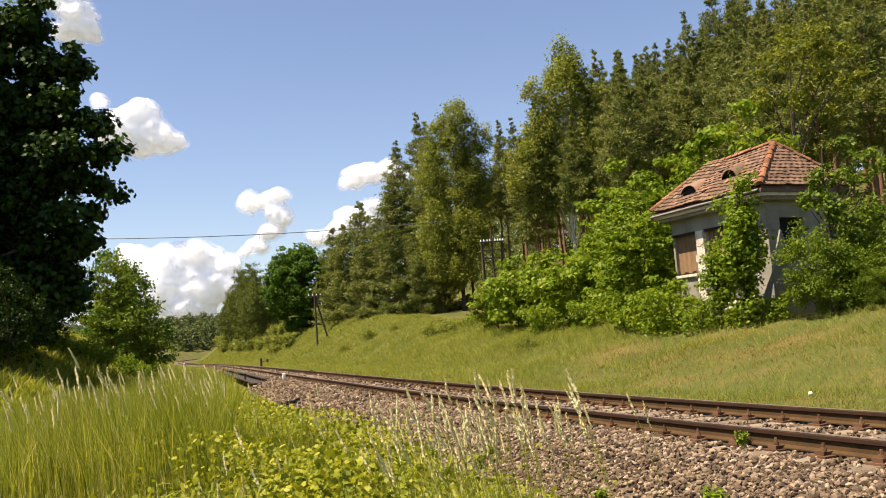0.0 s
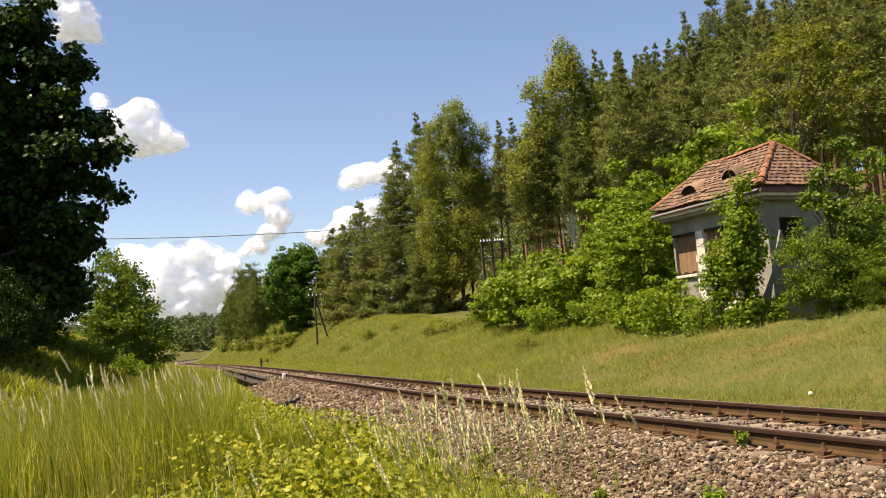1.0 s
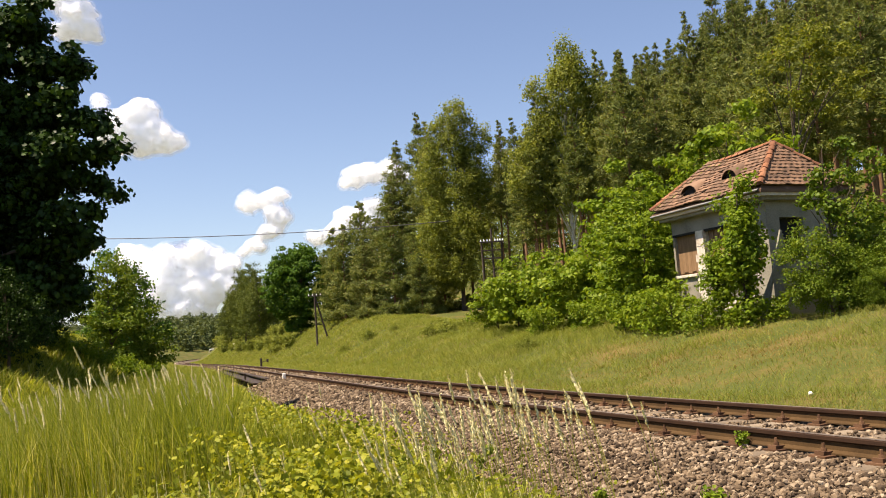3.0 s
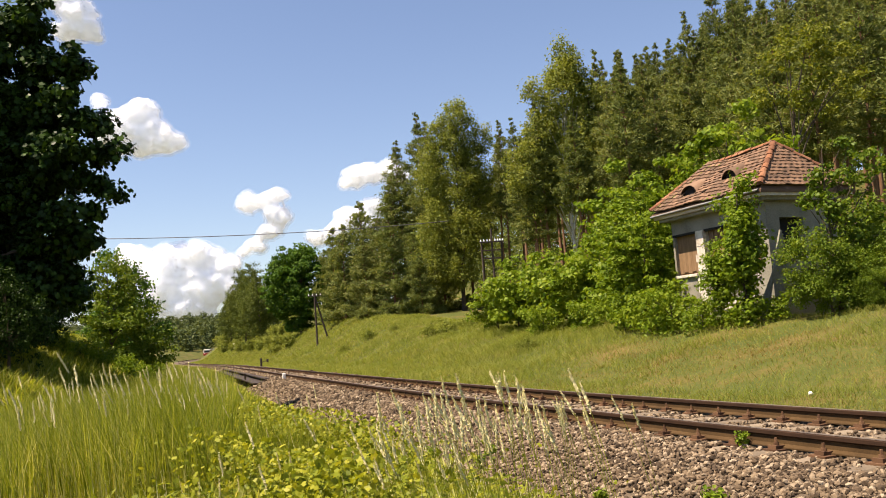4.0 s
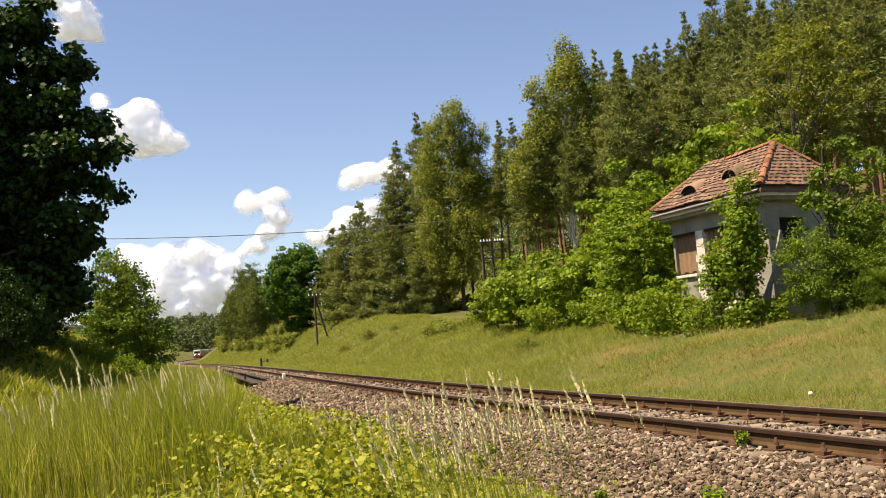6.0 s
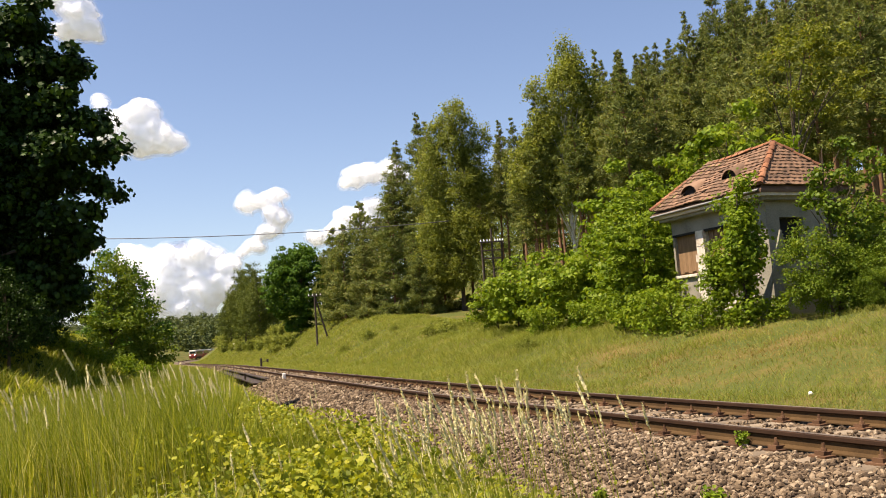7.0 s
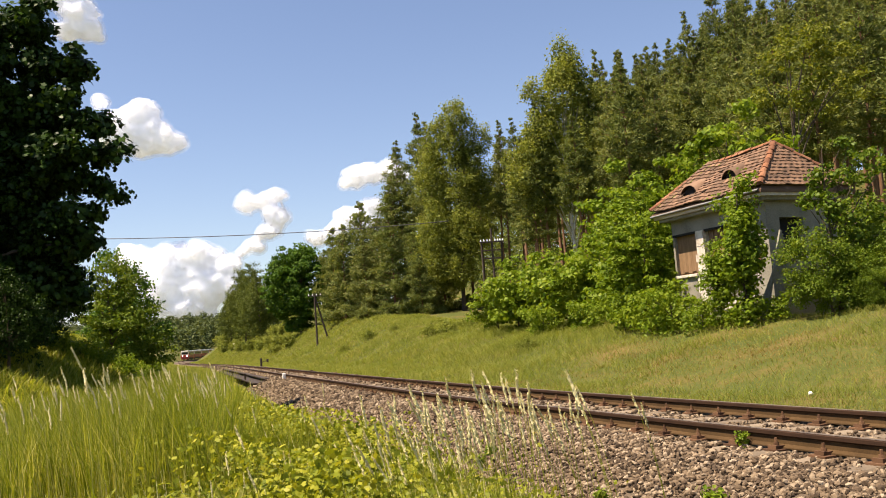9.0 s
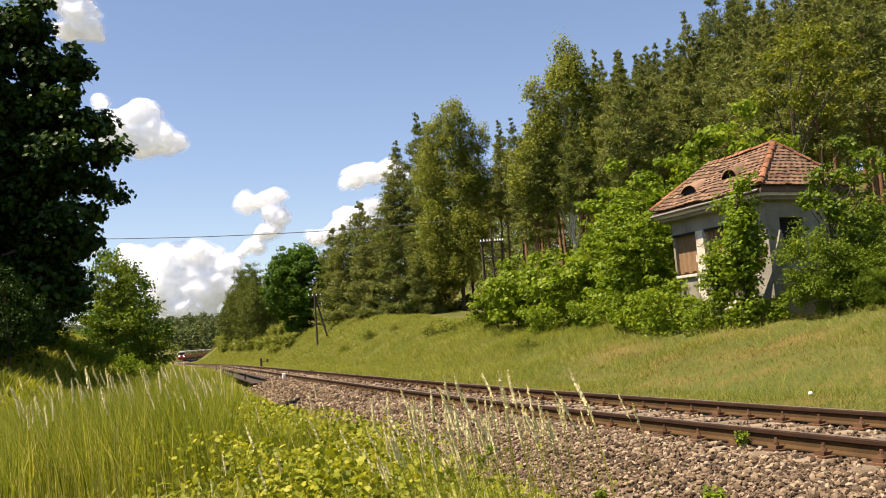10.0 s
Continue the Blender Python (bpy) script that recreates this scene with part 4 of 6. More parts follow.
def far_woods():
    """The wooded hills beyond the curve."""
    rng = np.random.default_rng(13)
    n = 900
    az = np.radians(rng.uniform(-34, 2, n))
    d = rng.uniform(430, 900, n)
    x, y = d * np.sin(az), d * np.cos(az)
    keep = np.abs(to_track(x, y)[1]) > 14
    x, y, d = x[keep], y[keep], d[keep]
    z = np.interp(d, [430, 900], [2.0, 33.0])
    c, rad = [], []
    for a, b, g in zip(x, y, z):
        h = rng.uniform(7, 12)
        m = 9
        u = rng.normal(size=(m, 3))
        u /= np.linalg.norm(u, axis=1)[:, None]
        c.append(np.array([a, b, g + h * 0.5]) + u * np.array([3.4, 3.4, h * 0.45]))
        rad.append(np.full(m, 2.2))
    c, rad = np.concatenate(c), np.concatenate(rad)
    pts, nrm = clump_leaves(rng, c, rad, 18, 0.8, 0.8)
    me = leaves_mesh("far_woods", pts, nrm, 2.0 * rng.uniform(0.6, 1.3, len(pts)), "oval", rng)
    tagged(part("far_woods", me, M_FARLEAF), "distant green mixed woods on low hills", "woods", kind="stuff")


def deep_wood():
    """The wood going on behind the first rows of pines."""
    rng = np.random.default_rng(19)
    c, rad, trunks = [], [], []
    for _ in range(520):
        a, d = radians(rng.uniform(-9, 31)), rng.uniform(112, 230)
        x, y = d * math.sin(a), d * math.cos(a)
        o = to_track([x], [y])[1][0]
        if o < 34:
            continue
        g = land_at(x, y)
        h = min(17.0, (1.0 + float(np.interp(math.degrees(a), [-6, -2, 4, 10, 16, 24], [0.11, 0.17, 0.18, 0.235, 0.265, 0.31])) * d - g) * rng.uniform(0.7, 1.0))
        if h < 5:
            continue
        u = rng.normal(size=(11, 3))
        u /= np.linalg.norm(u, axis=1)[:, None]
        c.append(np.array([x, y, g + h * 0.52]) + u * np.array([2.2, 2.2, h * 0.46]))
        rad.append(np.full(11, 1.7))
    pts, nrm = clump_leaves(rng, np.concatenate(c), np.concatenate(rad), 22, 0.9, 0.5)
    me = leaves_mesh("deep_wood", pts, nrm, 0.95 * rng.uniform(0.6, 1.3, len(pts)), "frond", rng)
    tagged(part("deep_wood", me, M_PINE), "dense dark pine wood on the hillside", "woods", kind="stuff")


plant_left_side()
plant_right_side()
deep_wood()
far_woods()


# ---- grass ----
def blades(name, x, y, height, width, lean, rng, mat, label, parent=None):
    """Bent tapered grass blades rooted on the land."""
    n = len(x)
    z = land(x, y)
    a = rng.uniform(0, 2 * np.pi, n)
    wx, wy = np.cos(a) * width, np.sin(a) * width
    l = rng.normal(size=(n, 2)) * lean[:, None] + np.array([-0.10, 0.0]) * height[:, None]
    p = np.stack([x, y, z - 0.03], -1)
    side = np.stack([wx, wy, np.zeros(n)], -1)
    mid = p + np.stack([l[:, 0] * 0.35, l[:, 1] * 0.35, height * 0.58], -1)
    tip = p + np.stack([l[:, 0], l[:, 1], height], -1)
    V = np.stack([p - side, p + side, mid + side * 0.8, mid - side * 0.8, tip], 1)
    i = np.arange(n)[:, None] * 5
    F = np.concatenate([i + np.array([[0, 1, 2]]), i + np.array([[0, 2, 3]]), i + np.array([[3, 2, 4]])])
    return tagged(part(name, mesh_np(name, V.reshape(-1, 3), F), mat, parent), label, "grass", kind="stuff")


def parched(s, o):
    """How far the grass on the bank has dried out, 0 to 1."""
    return np.exp(-((s - 19.5) / 6.5) ** 2 - ((o - 8.2) / 2.0) ** 2) * (0.7 + 0.5 * np.sin(s * 1.3 + np.sin(o * 2)) * np.sin(o * 1.7 + s * 0.4))


def grass_fields():
    rng = np.random.default_rng(15)
    # meadow on the near shoulder
    n = 280000
    az, d = np.radians(rng.uniform(-34, 20, n)), np.exp(rng.uniform(math.log(2.6), math.log(50), n))
    x, y = d * np.sin(az), d * np.cos(az)
    s, o = to_track(x, y)
    edge = np.interp(s, [4, 10, 20, 35], [-3.0, -2.65, -2.2, -1.75]) + 0.25 * np.sin(s * 1.7) + 0.2 * np.sin(s * 0.6 + 1)
    thin = rng.random(n) < np.clip((edge - o) / 0.9, 0.0, 1)
    keep = (o < edge) & thin
    x, y, d, o = x[keep], y[keep], d[keep], o[keep]
    n = len(x)
    patch = 0.75 + 0.35 * np.sin(x * 1.1 + 0.8 * np.sin(y * 0.9)) * np.sin(y * 0.8 + x * 0.3)
    h = rng.uniform(0.14, 0.52, n) * patch * np.clip((-1.9 - o) / 1.6, 0.55, 1.0)
    h = h * np.where((o < -6.5) & (d > 12), 1.25, 1.0)
    blades("meadow_grass", x, y, h, 0.0019 * np.maximum(1, d / 3.2), 0.58 * h, rng, M_GRASS, "tall uncut green meadow grass beside the track")
    # the meadow goes on beside and behind
    n = 60000
    az, d = rng.uniform(-np.pi, np.pi, n), np.sqrt(rng.uniform(0.4, 34.0 ** 2, n))
    x, y = d * np.sin(az), d * np.cos(az)
    s, o = to_track(x, y)
    inside = (np.abs(np.degrees(az) + 6) < 31) & (d > 2.3)
    keep = (((o < -2.9) & ~inside) | ((o > 2.7) & (o < 24) & (np.abs(np.degrees(az)) > 28)))
    x, y, d, o = x[keep], y[keep], d[keep], o[keep]
    h = rng.uniform(0.18, 0.5, len(x)) * np.clip(d / 2.5, 0.35, 1.0) * np.where(o > 0, 0.5, 1.0)
    blades("surrounding_grass", x, y, h, np.full(len(x), 0.006), 0.3 * h, rng, M_GRASS, "uncut green grass around the line")
    # thin pale stems standing through the meadow
    n = 2600
    az, d = np.radians(rng.uniform(-30, 9, n)), np.exp(rng.uniform(math.log(3.2), math.log(22), n))
    x, y = d * np.sin(az), d * np.cos(az)
    s, o = to_track(x, y)
    keep = o < np.interp(s, [4, 10, 20], [-3.0, -2.6, -2.1])
    x, y, d = x[keep], y[keep], d[keep]
    h = rng.uniform(0.30, 0.75, len(x))
    blades("dry_stems", x, y, h, 0.0017 * np.maximum(1, d / 4.0), 0.14 * h, rng, M_STALK, "thin pale dry grass stems in the meadow")
    # broad bent leaves that thicken the sward
    n = 46000
    az, d = np.radians(rng.uniform(-30, 6, n)), np.exp(rng.uniform(math.log(3.0), math.log(14), n))
    x, y = d * np.sin(az), d * np.cos(az)
    s, o = to_track(x, y)
    keep = (o < np.interp(s, [4, 10, 20], [-3.2, -2.8, -2.4])) & (np.sin(x * 2.6 + np.sin(y * 1.7)) * np.sin(y * 2.0 - x) > rng.uniform(-0.9, 0.2, n))
    x, y, d = x[keep], y[keep], d[keep]
    n = len(x)
    z = land(x, y) + rng.uniform(0.04, 0.50, n) * (0.8 + 0.3 * np.sin(x * 1.1 + 0.8 * np.sin(y * 0.9)) * np.sin(y * 0.8 + x * 0.3))
    lie = rng.normal(size=(n, 3)) * np.array([0.8, 0.8, 0.6]) + np.array([-0.2, 0, 0.8])
    me = leaves_mesh("sward_leaves", np.stack([x, y, z], -1), rng.normal(size=(n, 3)) + np.array([0, -0.5, 0.4]), rng.uniform(0.05, 0.13, n) * np.clip(d / 6, 0.8, 1.4), "frond", rng, along=lie)
    tagged(part("sward_leaves", me, M_GRASS), "broad bent grass leaves in the meadow", "grass", kind="stuff")
    # taller tufts further along the shoulder
    n = 26000
    az, d = np.radians(rng.uniform(-28, -7.0, n)), rng.uniform(7.0, 17, n)
    x, y = d * np.sin(az), d * np.cos(az)
    s, o = to_track(x, y)
    tuft = np.sin(x * 2.1 + np.sin(y)) * np.sin(y * 1.3 + x) > -0.25
    keep = (o < -2.9) & tuft
    x, y, d = x[keep], y[keep], d[keep]
    over = np.interp(x / y, [-0.50, -0.45, -0.39, -0.33, -0.28, -0.25, -0.235, -0.22, -0.20, -0.16, -0.12], [-0.036, -0.020, -0.014, -0.010, 0.001, -0.002, -0.02, -0.036, -0.048, -0.062, -0.08])
    h = np.clip((1.024 + over * y - land(x, y)) * rng.uniform(0.5, 1.0, len(x)) ** 0.55, 0.1, 1.5)
    blades("tall_grass", x, y, h, 0.0021 * np.maximum(1, d / 4.0), 0.16 * h, rng, M_GRASS, "tall pale-tipped grass tufts along the shoulder")
    # the far bank
    n = 240000
    s, o = np.exp(rng.uniform(math.log(9), math.log(300), n)) - 6, rng.uniform(2.7, 17.5, n)
    p, q = on_track(s, 0.0), on_track(s, 1.0)
    x, y = p[:, 0] + o * (q - p)[:, 0], p[:, 1] + o * (q - p)[:, 1]
    d = np.hypot(x, y)
    bare = np.sin(x * 0.75 + 0.6 * np.sin(y * 0.9)) * np.sin(y * 0.5 + 1.0)
    keep = (rng.random(n) < np.clip((o - 2.4) / 0.8, 0, 1)) & ((bare < -0.05) | (rng.random(n) < 0.3) | (y > 32) | (o < 5)) & (np.abs(x) < 0.56 * y + 2) & (rng.random(n) > 0.85 * parched(s, o))
    x, y, d = x[keep], y[keep], d[keep]
    n = len(x)
    h = rng.uniform(0.07, 0.24, n) * (1 + 0.4 * np.sin(x * 0.7) * np.sin(y * 0.6)) * np.clip(d / 26, 0.9, 1.6)
    blades("bank_grass", x, y, h, 0.0012 * np.maximum(1.6, d / 4.5), 0.75 * h, rng, M_BANKGRASS, "short yellowish grass on the sunny bank")
    # straw along the foot of the bank, and a dry brown patch on it
    for name, count, s0, s1, o0, o1, low, high, mat, label in (
            ("straw_grass", 9000, 4, 110, 2.7, 4.9, 0.04, 0.15, M_DRY, "pale straw-coloured grass at the foot of the bank"),
            ("dry_grass", 44000, 5, 32, 5.0, 11.2, 0.04, 0.12, M_DRY, "dry brown grass patch on the sunny bank")):
        s, o = np.exp(rng.uniform(math.log(s0 + 6), math.log(s1 + 6), count)) - 6, rng.uniform(o0, o1, count)
        p, q = on_track(s, 0.0), on_track(s, 1.0)
        x, y = p[:, 0] + o * (q - p)[:, 0], p[:, 1] + o * (q - p)[:, 1]
        d = np.hypot(x, y)
        if name == "dry_grass":
            keep = rng.random(count) < 0.10 + 0.9 * parched(s, o)
            x, y, d = x[keep], y[keep], d[keep]
        h = rng.uniform(low, high, len(x))
        blades(name, x, y, h, 0.0015 * np.maximum(1.4, d / 5.0), 0.6 * h, rng, mat, label)
    # the verge before the far curve
    n = 26000
    s, o = rng.uniform(60, 330, n), -2.4 - rng.uniform(0, 1, n) ** 1.4 * 12
    p, q = on_track(s, 0.0), on_track(s, 1.0)
    x, y = p[:, 0] + o * (q - p)[:, 0], p[:, 1] + o * (q - p)[:, 1]
    h = rng.uniform(0.25, 0.7, n)
    blades("verge_grass", x, y, h, 0.0022 * np.hypot(x, y) / 5.0, 0.5 * h, rng, M_BANKGRASS, "rough green grass on the verge of the curve")
    # the left bank
    n = 40000
    az, d = np.radians(rng.uniform(-32, -16, n)), np.exp(rng.uniform(math.log(18), math.log(130), n))
    x, y = d * np.sin(az), d * np.cos(az)
    s, o = to_track(x, y)
    keep = (o < -5.5) & (o > -22)
    x, y, d = x[keep], y[keep], d[keep]
    h = rng.uniform(0.15, 0.5, len(x))
    blades("shaded_bank_grass", x, y, h, 0.0022 * np.maximum(1.5, d / 4.0), 0.35 * h, rng, M_GRASS, "green grass on the shaded bank")


def weed_patch():
    rng = np.random.default_rng(16)
    n = 6500
    s, o = rng.normal(8.2, 2.3, n), rng.normal(-4.3, 0.75, n)
    p = on_track(s, 0.0)
    d = np.stack([np.interp(s, ALONG, WAY[:, 0]), np.interp(s, ALONG, WAY[:, 1])], -1)
    x, y = p[:, 0] + o * d[:, 1], p[:, 1] - o * d[:, 0]
    # taller leafy plants among the grass, in loose clumps
    m = 20000
    y2 = rng.uniform(4.4, 11.0, m)
    x2 = y2 * rng.normal(-0.165, 0.062, m)
    o2 = to_track(x2, y2)[1]
    keep = (o2 < -3.0) & (np.sin(x2 * 3.1 + np.sin(y2 * 2)) * np.sin(y2 * 2.3 + x2) > -0.35)
    x, y = np.concatenate([x, x2[keep]]), np.concatenate([y, y2[keep]])
    tall = np.concatenate([np.full(n, 0.62), np.full(int(keep.sum()), 0.86)])
    n = len(x)
    z = land(x, y) + (0.1 + (tall - 0.1) * rng.uniform(0, 1, n) ** 0.8) * (0.75 + 0.25 * np.sin(x * 3 + y * 2))
    nrm = rng.normal(size=(n, 3)) * 1.1 + np.array([-0.2, -0.3, 0.8])
    me = leaves_mesh("weed_patch", np.stack([x, y, z], -1), nrm, rng.uniform(0.022, 0.054, n), "lobed", rng)
    tagged(part("weed_patch", me, M_WEED), "patch of yellow-green leafy weeds in the grass", "weeds", kind="stuff")


grass_fields()
weed_patch()


def make_stalk(seed, length):
    """A tall dry grass stalk: bent stem and a feathery seed head."""
    rng = np.random.default_rng(seed)
    stalk = tagged(new("grass_stalk"), "tall pale dry grass stalk with a seed head", "grass stalk", "swaying grass stalks")
    t = np.linspace(0, 1, 7)
    bend = rng.uniform(0.02, 0.16)
    p = np.stack([-bend * t ** 2.2 * length, 0.03 * np.sin(t * 3) * length, t * length * (1 - 0.4 * bend * t)], -1)
    part("stem", tubes_mesh("stem", [(p, np.linspace(0.0022, 0.0014, 7))], 4), M_GRASS, stalk)
    u = np.linspace(0.87, 1.0, 12)
    q = np.stack([np.interp(u, t, p[:, k]) for k in range(3)], -1)
    q[:, :2] += rng.normal(size=(12, 2)) * 0.0016
    rad = 0.0066 * np.sin(np.linspace(0.25, 3.0, 12)) ** 0.7 * rng.uniform(0.65, 1.15, 12)
    head = part("seed_head", tubes_mesh("seed_head", [(q, rad)], 6), M_STALK, stalk, "feathery pale seed head")
    m = 40
    w = rng.integers(0, 12, m)
    out = rng.normal(size=(m, 3)) * np.array([1, 1, 0.2])
    out /= np.linalg.norm(out, axis=1)[:, None]
    tagged(part("awn", leaves_mesh("awn", q[w] + out * 0.0062, rng.normal(size=(m, 3)), rng.uniform(0.014, 0.024, m), "frond", rng, along=np.tile([[-0.2, 0, 1.0]], (m, 1)) + out * 0.35), M_STALK, head), kind="stuff")
    return stalk


STALKS = []


def grass_stalks():
    rng = np.random.default_rng(17)
    kinds = [make_stalk(80 + k, 1.25) for k in range(6)]
    spots = []

    def scatter(count, az0, az1, d0, d1, top0, top1):
        for _ in range(count):
            d, a = rng.uniform(d0, d1), radians(rng.uniform(az0, az1))
            # top0, top1: height of the tip over the rails, in metres per metre of distance from eye level
            x, y = d * math.sin(a), d * math.cos(a)
            spots.append((x, y, 1.024 + d * rng.uniform(top0, top1)))

    scatter(66, -3.8, 4.0, 3.8, 5.6, -0.10, -0.040)
    scatter(40, 1.0, 10.0, 4.2, 6.0, -0.075, -0.02)
    scatter(9, 4.5, 15.5, 4.6, 6.0, -0.085, -0.02)
    scatter(95, -26.5, -13.0, 6.5, 12.0, -0.026, 0.007)
    scatter(34, -19.5, -13.0, 8.0, 13.0, -0.022, 0.002)
    scatter(18, -13.0, -6.0, 7.0, 11.0, -0.070, -0.022)
    scatter(16, -14, -3, 4.2, 6.5, -0.13, -0.05)
    spots.append((-2.75, 7.6, 1.34))
    for i, (x, y, top) in enumerate(spots):
        z = land_at(x, y) - 0.02
        sc = float(np.clip((top - z) / 1.2, 0.35, 1.3))
        m = pose(x, y, z, 0, 0, 0) @ Matrix.Diagonal((sc, sc, sc, 1))
        ob = kinds[i % 6]
        if i < 6:
            ob.matrix_basis = m
        else:
            ob = copy_thing(ob, m)
        STALKS.append((ob, x, y, z, rng.uniform(-70, 70), rng.uniform(0, 6.28), rng.uniform(0.7, 1.25)))


grass_stalks()


# ---- the ruined house ----
def build_house():
    W, L, EAVE, RISE, R0, R1 = 4.2, 5.8, 4.38, 1.74, 1.35, 4.7
    house = tagged(new("ruined_house"), "abandoned house with sagging red tiled roof and crumbling plaster walls", "house")
    house.matrix_basis = pose(10.4, 30.0, 0.86, 0, 0, 24.7)
    a, b, t = 0.55, 0.45, 0.32

    def wall(boxes, label=""):
        bm = bmesh.new()
        for lo, hi in boxes:
            box(bm, lo, hi)
        return part("wall", bm, M_PLASTER, house, label)

    # wall along the line, with two window openings
    x0, x1 = a, a + t
    wall([((x0, b, -0.6), (x1, L - b, 1.9)), ((x0, b, 3.42), (x1, L - b, EAVE)), ((x0, b, 1.9), (x1, 2.2, 3.42)), ((x0, 5.25, 1.9), (x1, L - b, 3.42))], "grey stained plaster wall with large openings")
    wall([((a + t, b, -0.6), (W - a, b + t, 2.1)), ((a + t, b, 3.4), (W - a, b + t, EAVE)), ((a + t, b, 2.1), (1.1, b + t, 3.4)), ((2.15, b, 2.1), (W - a, b + t, 3.4))], "grey plaster end wall with a dark window")
    wall([((W - a - t, b + t, -0.6), (W - a, L - b, EAVE))])
    wall([((a + t, L - b - t, -0.6), (W - a - t, L - b, EAVE))])
    # crumbling pillar between the openings
    rng = np.random.default_rng(31)
    pillar = part("pillar", _box_bm((a + 0.02, 3.62, 0.9), (a + t - 0.02, 3.94, 3.4)), M_PALEPLASTER, house, "broken pale plaster pillar")
    for k in range(9):
        z = 0.9 + k * 0.28
        w = 0.30 - 0.012 * k + (0.16 if k < 3 else 0)
        y = 3.78 - 0.05 * max(0, 4 - k)
        part("block", _box_bm((a - 0.06 + rng.uniform(-0.03, 0.02), y - w, z), (a + t + 0.004, y + w + rng.uniform(-0.05, 0.05), z + 0.276)), M_PALEPLASTER, pillar)
    for y0, y1 in ((2.2, 3.5), (4.1, 5.25)):
        win = part("window", bevelled(_box_bm((a + 0.17, y0, 1.92), (a + 0.20, y1, 3.42)), 0.004), M_BOARD, house, "window opening closed with brown boards")
        for k in range(5):
            yy = y0 + (y1 - y0) * (k + 0.5) / 5
            part("board", bevelled(_box_bm((a + 0.13, yy - 0.115, 1.95 + 0.06 * (k % 2)), (a + 0.166, yy + 0.115, 3.38)), 0.004), M_BOARD, win)
        part("sill", bevelled(_box_bm((a - 0.10, y0 - 0.05, 1.80), (a + 0.12, y1 + 0.05, 1.90)), 0.01), M_PALEPLASTER, win, "pale stone sill")
        part("lintel", _box_bm((a - 0.02, y0 - 0.06, 3.36), (a + 0.1, y1 + 0.06, 3.44)), M_DARK, win, "near-black lintel")
    # a black sheet takes the place of the unlit room
    win = part("window", _box_bm((1.1, b + 0.26, 2.1), (2.15, b + 0.28, 3.4)), M_DARK, house, "empty window opening with a black sheet for the shade inside")
    part("frame", _box_bm((1.1, b + 0.14, 2.1), (1.16, b + 0.2, 3.4)), M_BOARD, win)
    part("sill", _box_bm((1.02, b - 0.07, 2.0), (2.23, b + 0.1, 2.09)), M_PALEPLASTER, win)
    # bare brick and fallen plaster patches on the track side, a leaning broken buttress at the corner
    for k in range(34):
        y, z = rng.uniform(0.9, 3.6), rng.uniform(0.3, 1.7)
        part("plaster_patch", _box_bm((a - 0.03 - 0.0006 * k, y, z), (a + 0.01, y + rng.uniform(0.12, 0.5), z + rng.uniform(0.08, 0.3))), M_PALEPLASTER, house, "flaking pale plaster")
    for k in range(26):
        y, z = 0.6 + (k % 9) * 0.27 + 0.13 * ((k // 9) % 2), 0.55 + (k // 9) * 0.085 + 1.5 * (k % 2)
        part("brick", bevelled(_box_bm((a - 0.022, y, z), (a + 0.06, y + 0.25, z + 0.07)), 0.006), M_BRICK, house)
    for k in range(5):
        bm = bmesh.new()
        box(bm, (0.45 + 0.13 * k, b - 0.62 + 0.05 * k, -0.2), (0.53 + 0.13 * k, b - 0.55 + 0.05 * k, 2.9 - 0.12 * k))
        bmesh.ops.rotate(bm, verts=bm.verts, cent=(0.5 + 0.13 * k, b, 2.8), matrix=Matrix.Rotation(radians(20 + 3 * k), 3, "Y"))
        part("leaning_plank", bm, M_PLASTER, house, "grey weathered plank leaning on the wall")

    # roof deck, then single tiles on the two visible slopes
    def at_left(y, u):
        return Vector((u * W / 2, y, EAVE + 0.04 + u * RISE - 0.10 * math.sin(math.pi * min(1, max(0, y / L))) * (0.6 + 0.4 * u) + 0.035 * math.sin(y * 2.3 + u * 4)))

    peak0, peak1 = Vector((W / 2, R0, EAVE + RISE)), Vector((W / 2, R1, EAVE + RISE - 0.12))
    c00, cW0, c0L, cWL = Vector((0, 0, EAVE)), Vector((W, 0, EAVE)), Vector((0, L, EAVE)), Vector((W, L, EAVE))
    bm = bmesh.new()
    vs = [bm.verts.new(v - Vector((0, 0, 0.10))) for v in (c00, cW0, c0L, cWL, peak0, peak1)]
    lo = [bm.verts.new(v - Vector((0, 0, 0.2))) for v in (c00, cW0, c0L, cWL)]
    for f in ((0, 2, 5, 4), (1, 0, 4), (3, 1, 4, 5), (2, 3, 5)):
        bm.faces.new([vs[i] for i in f])
    for i, j in ((0, 1), (1, 3), (3, 2), (2, 0)):
        bm.faces.new([vs[i], vs[j], lo[j], lo[i]])
    bm.faces.new([lo[0], lo[2], lo[3], lo[1]])
    roof = part("roof", bm, M_TILE, house, "red clay tile hip roof, weathered and sagging")
    # tile: a shallow S-shaped pan
    tile_w, step = 0.25, 0.23
    bm = bmesh.new()
    cols = []
    for i in range(7):
        x = (i / 6 - 0.5) * (tile_w + 0.02)
        h = 0.008 * math.sin((i / 6) * 2 * math.pi) + 0.010
        cols.append([bm.verts.new((x, -0.02, h + 0.045)), bm.verts.new((x, -0.02, h + 0.005)), bm.verts.new((x, step + 0.05, h))])
    for p, q in zip(cols, cols[1:]):
        bm.faces.new([p[0], q[0], q[2], p[2]])
        bm.faces.new([p[1], q[1], q[0], p[0]])
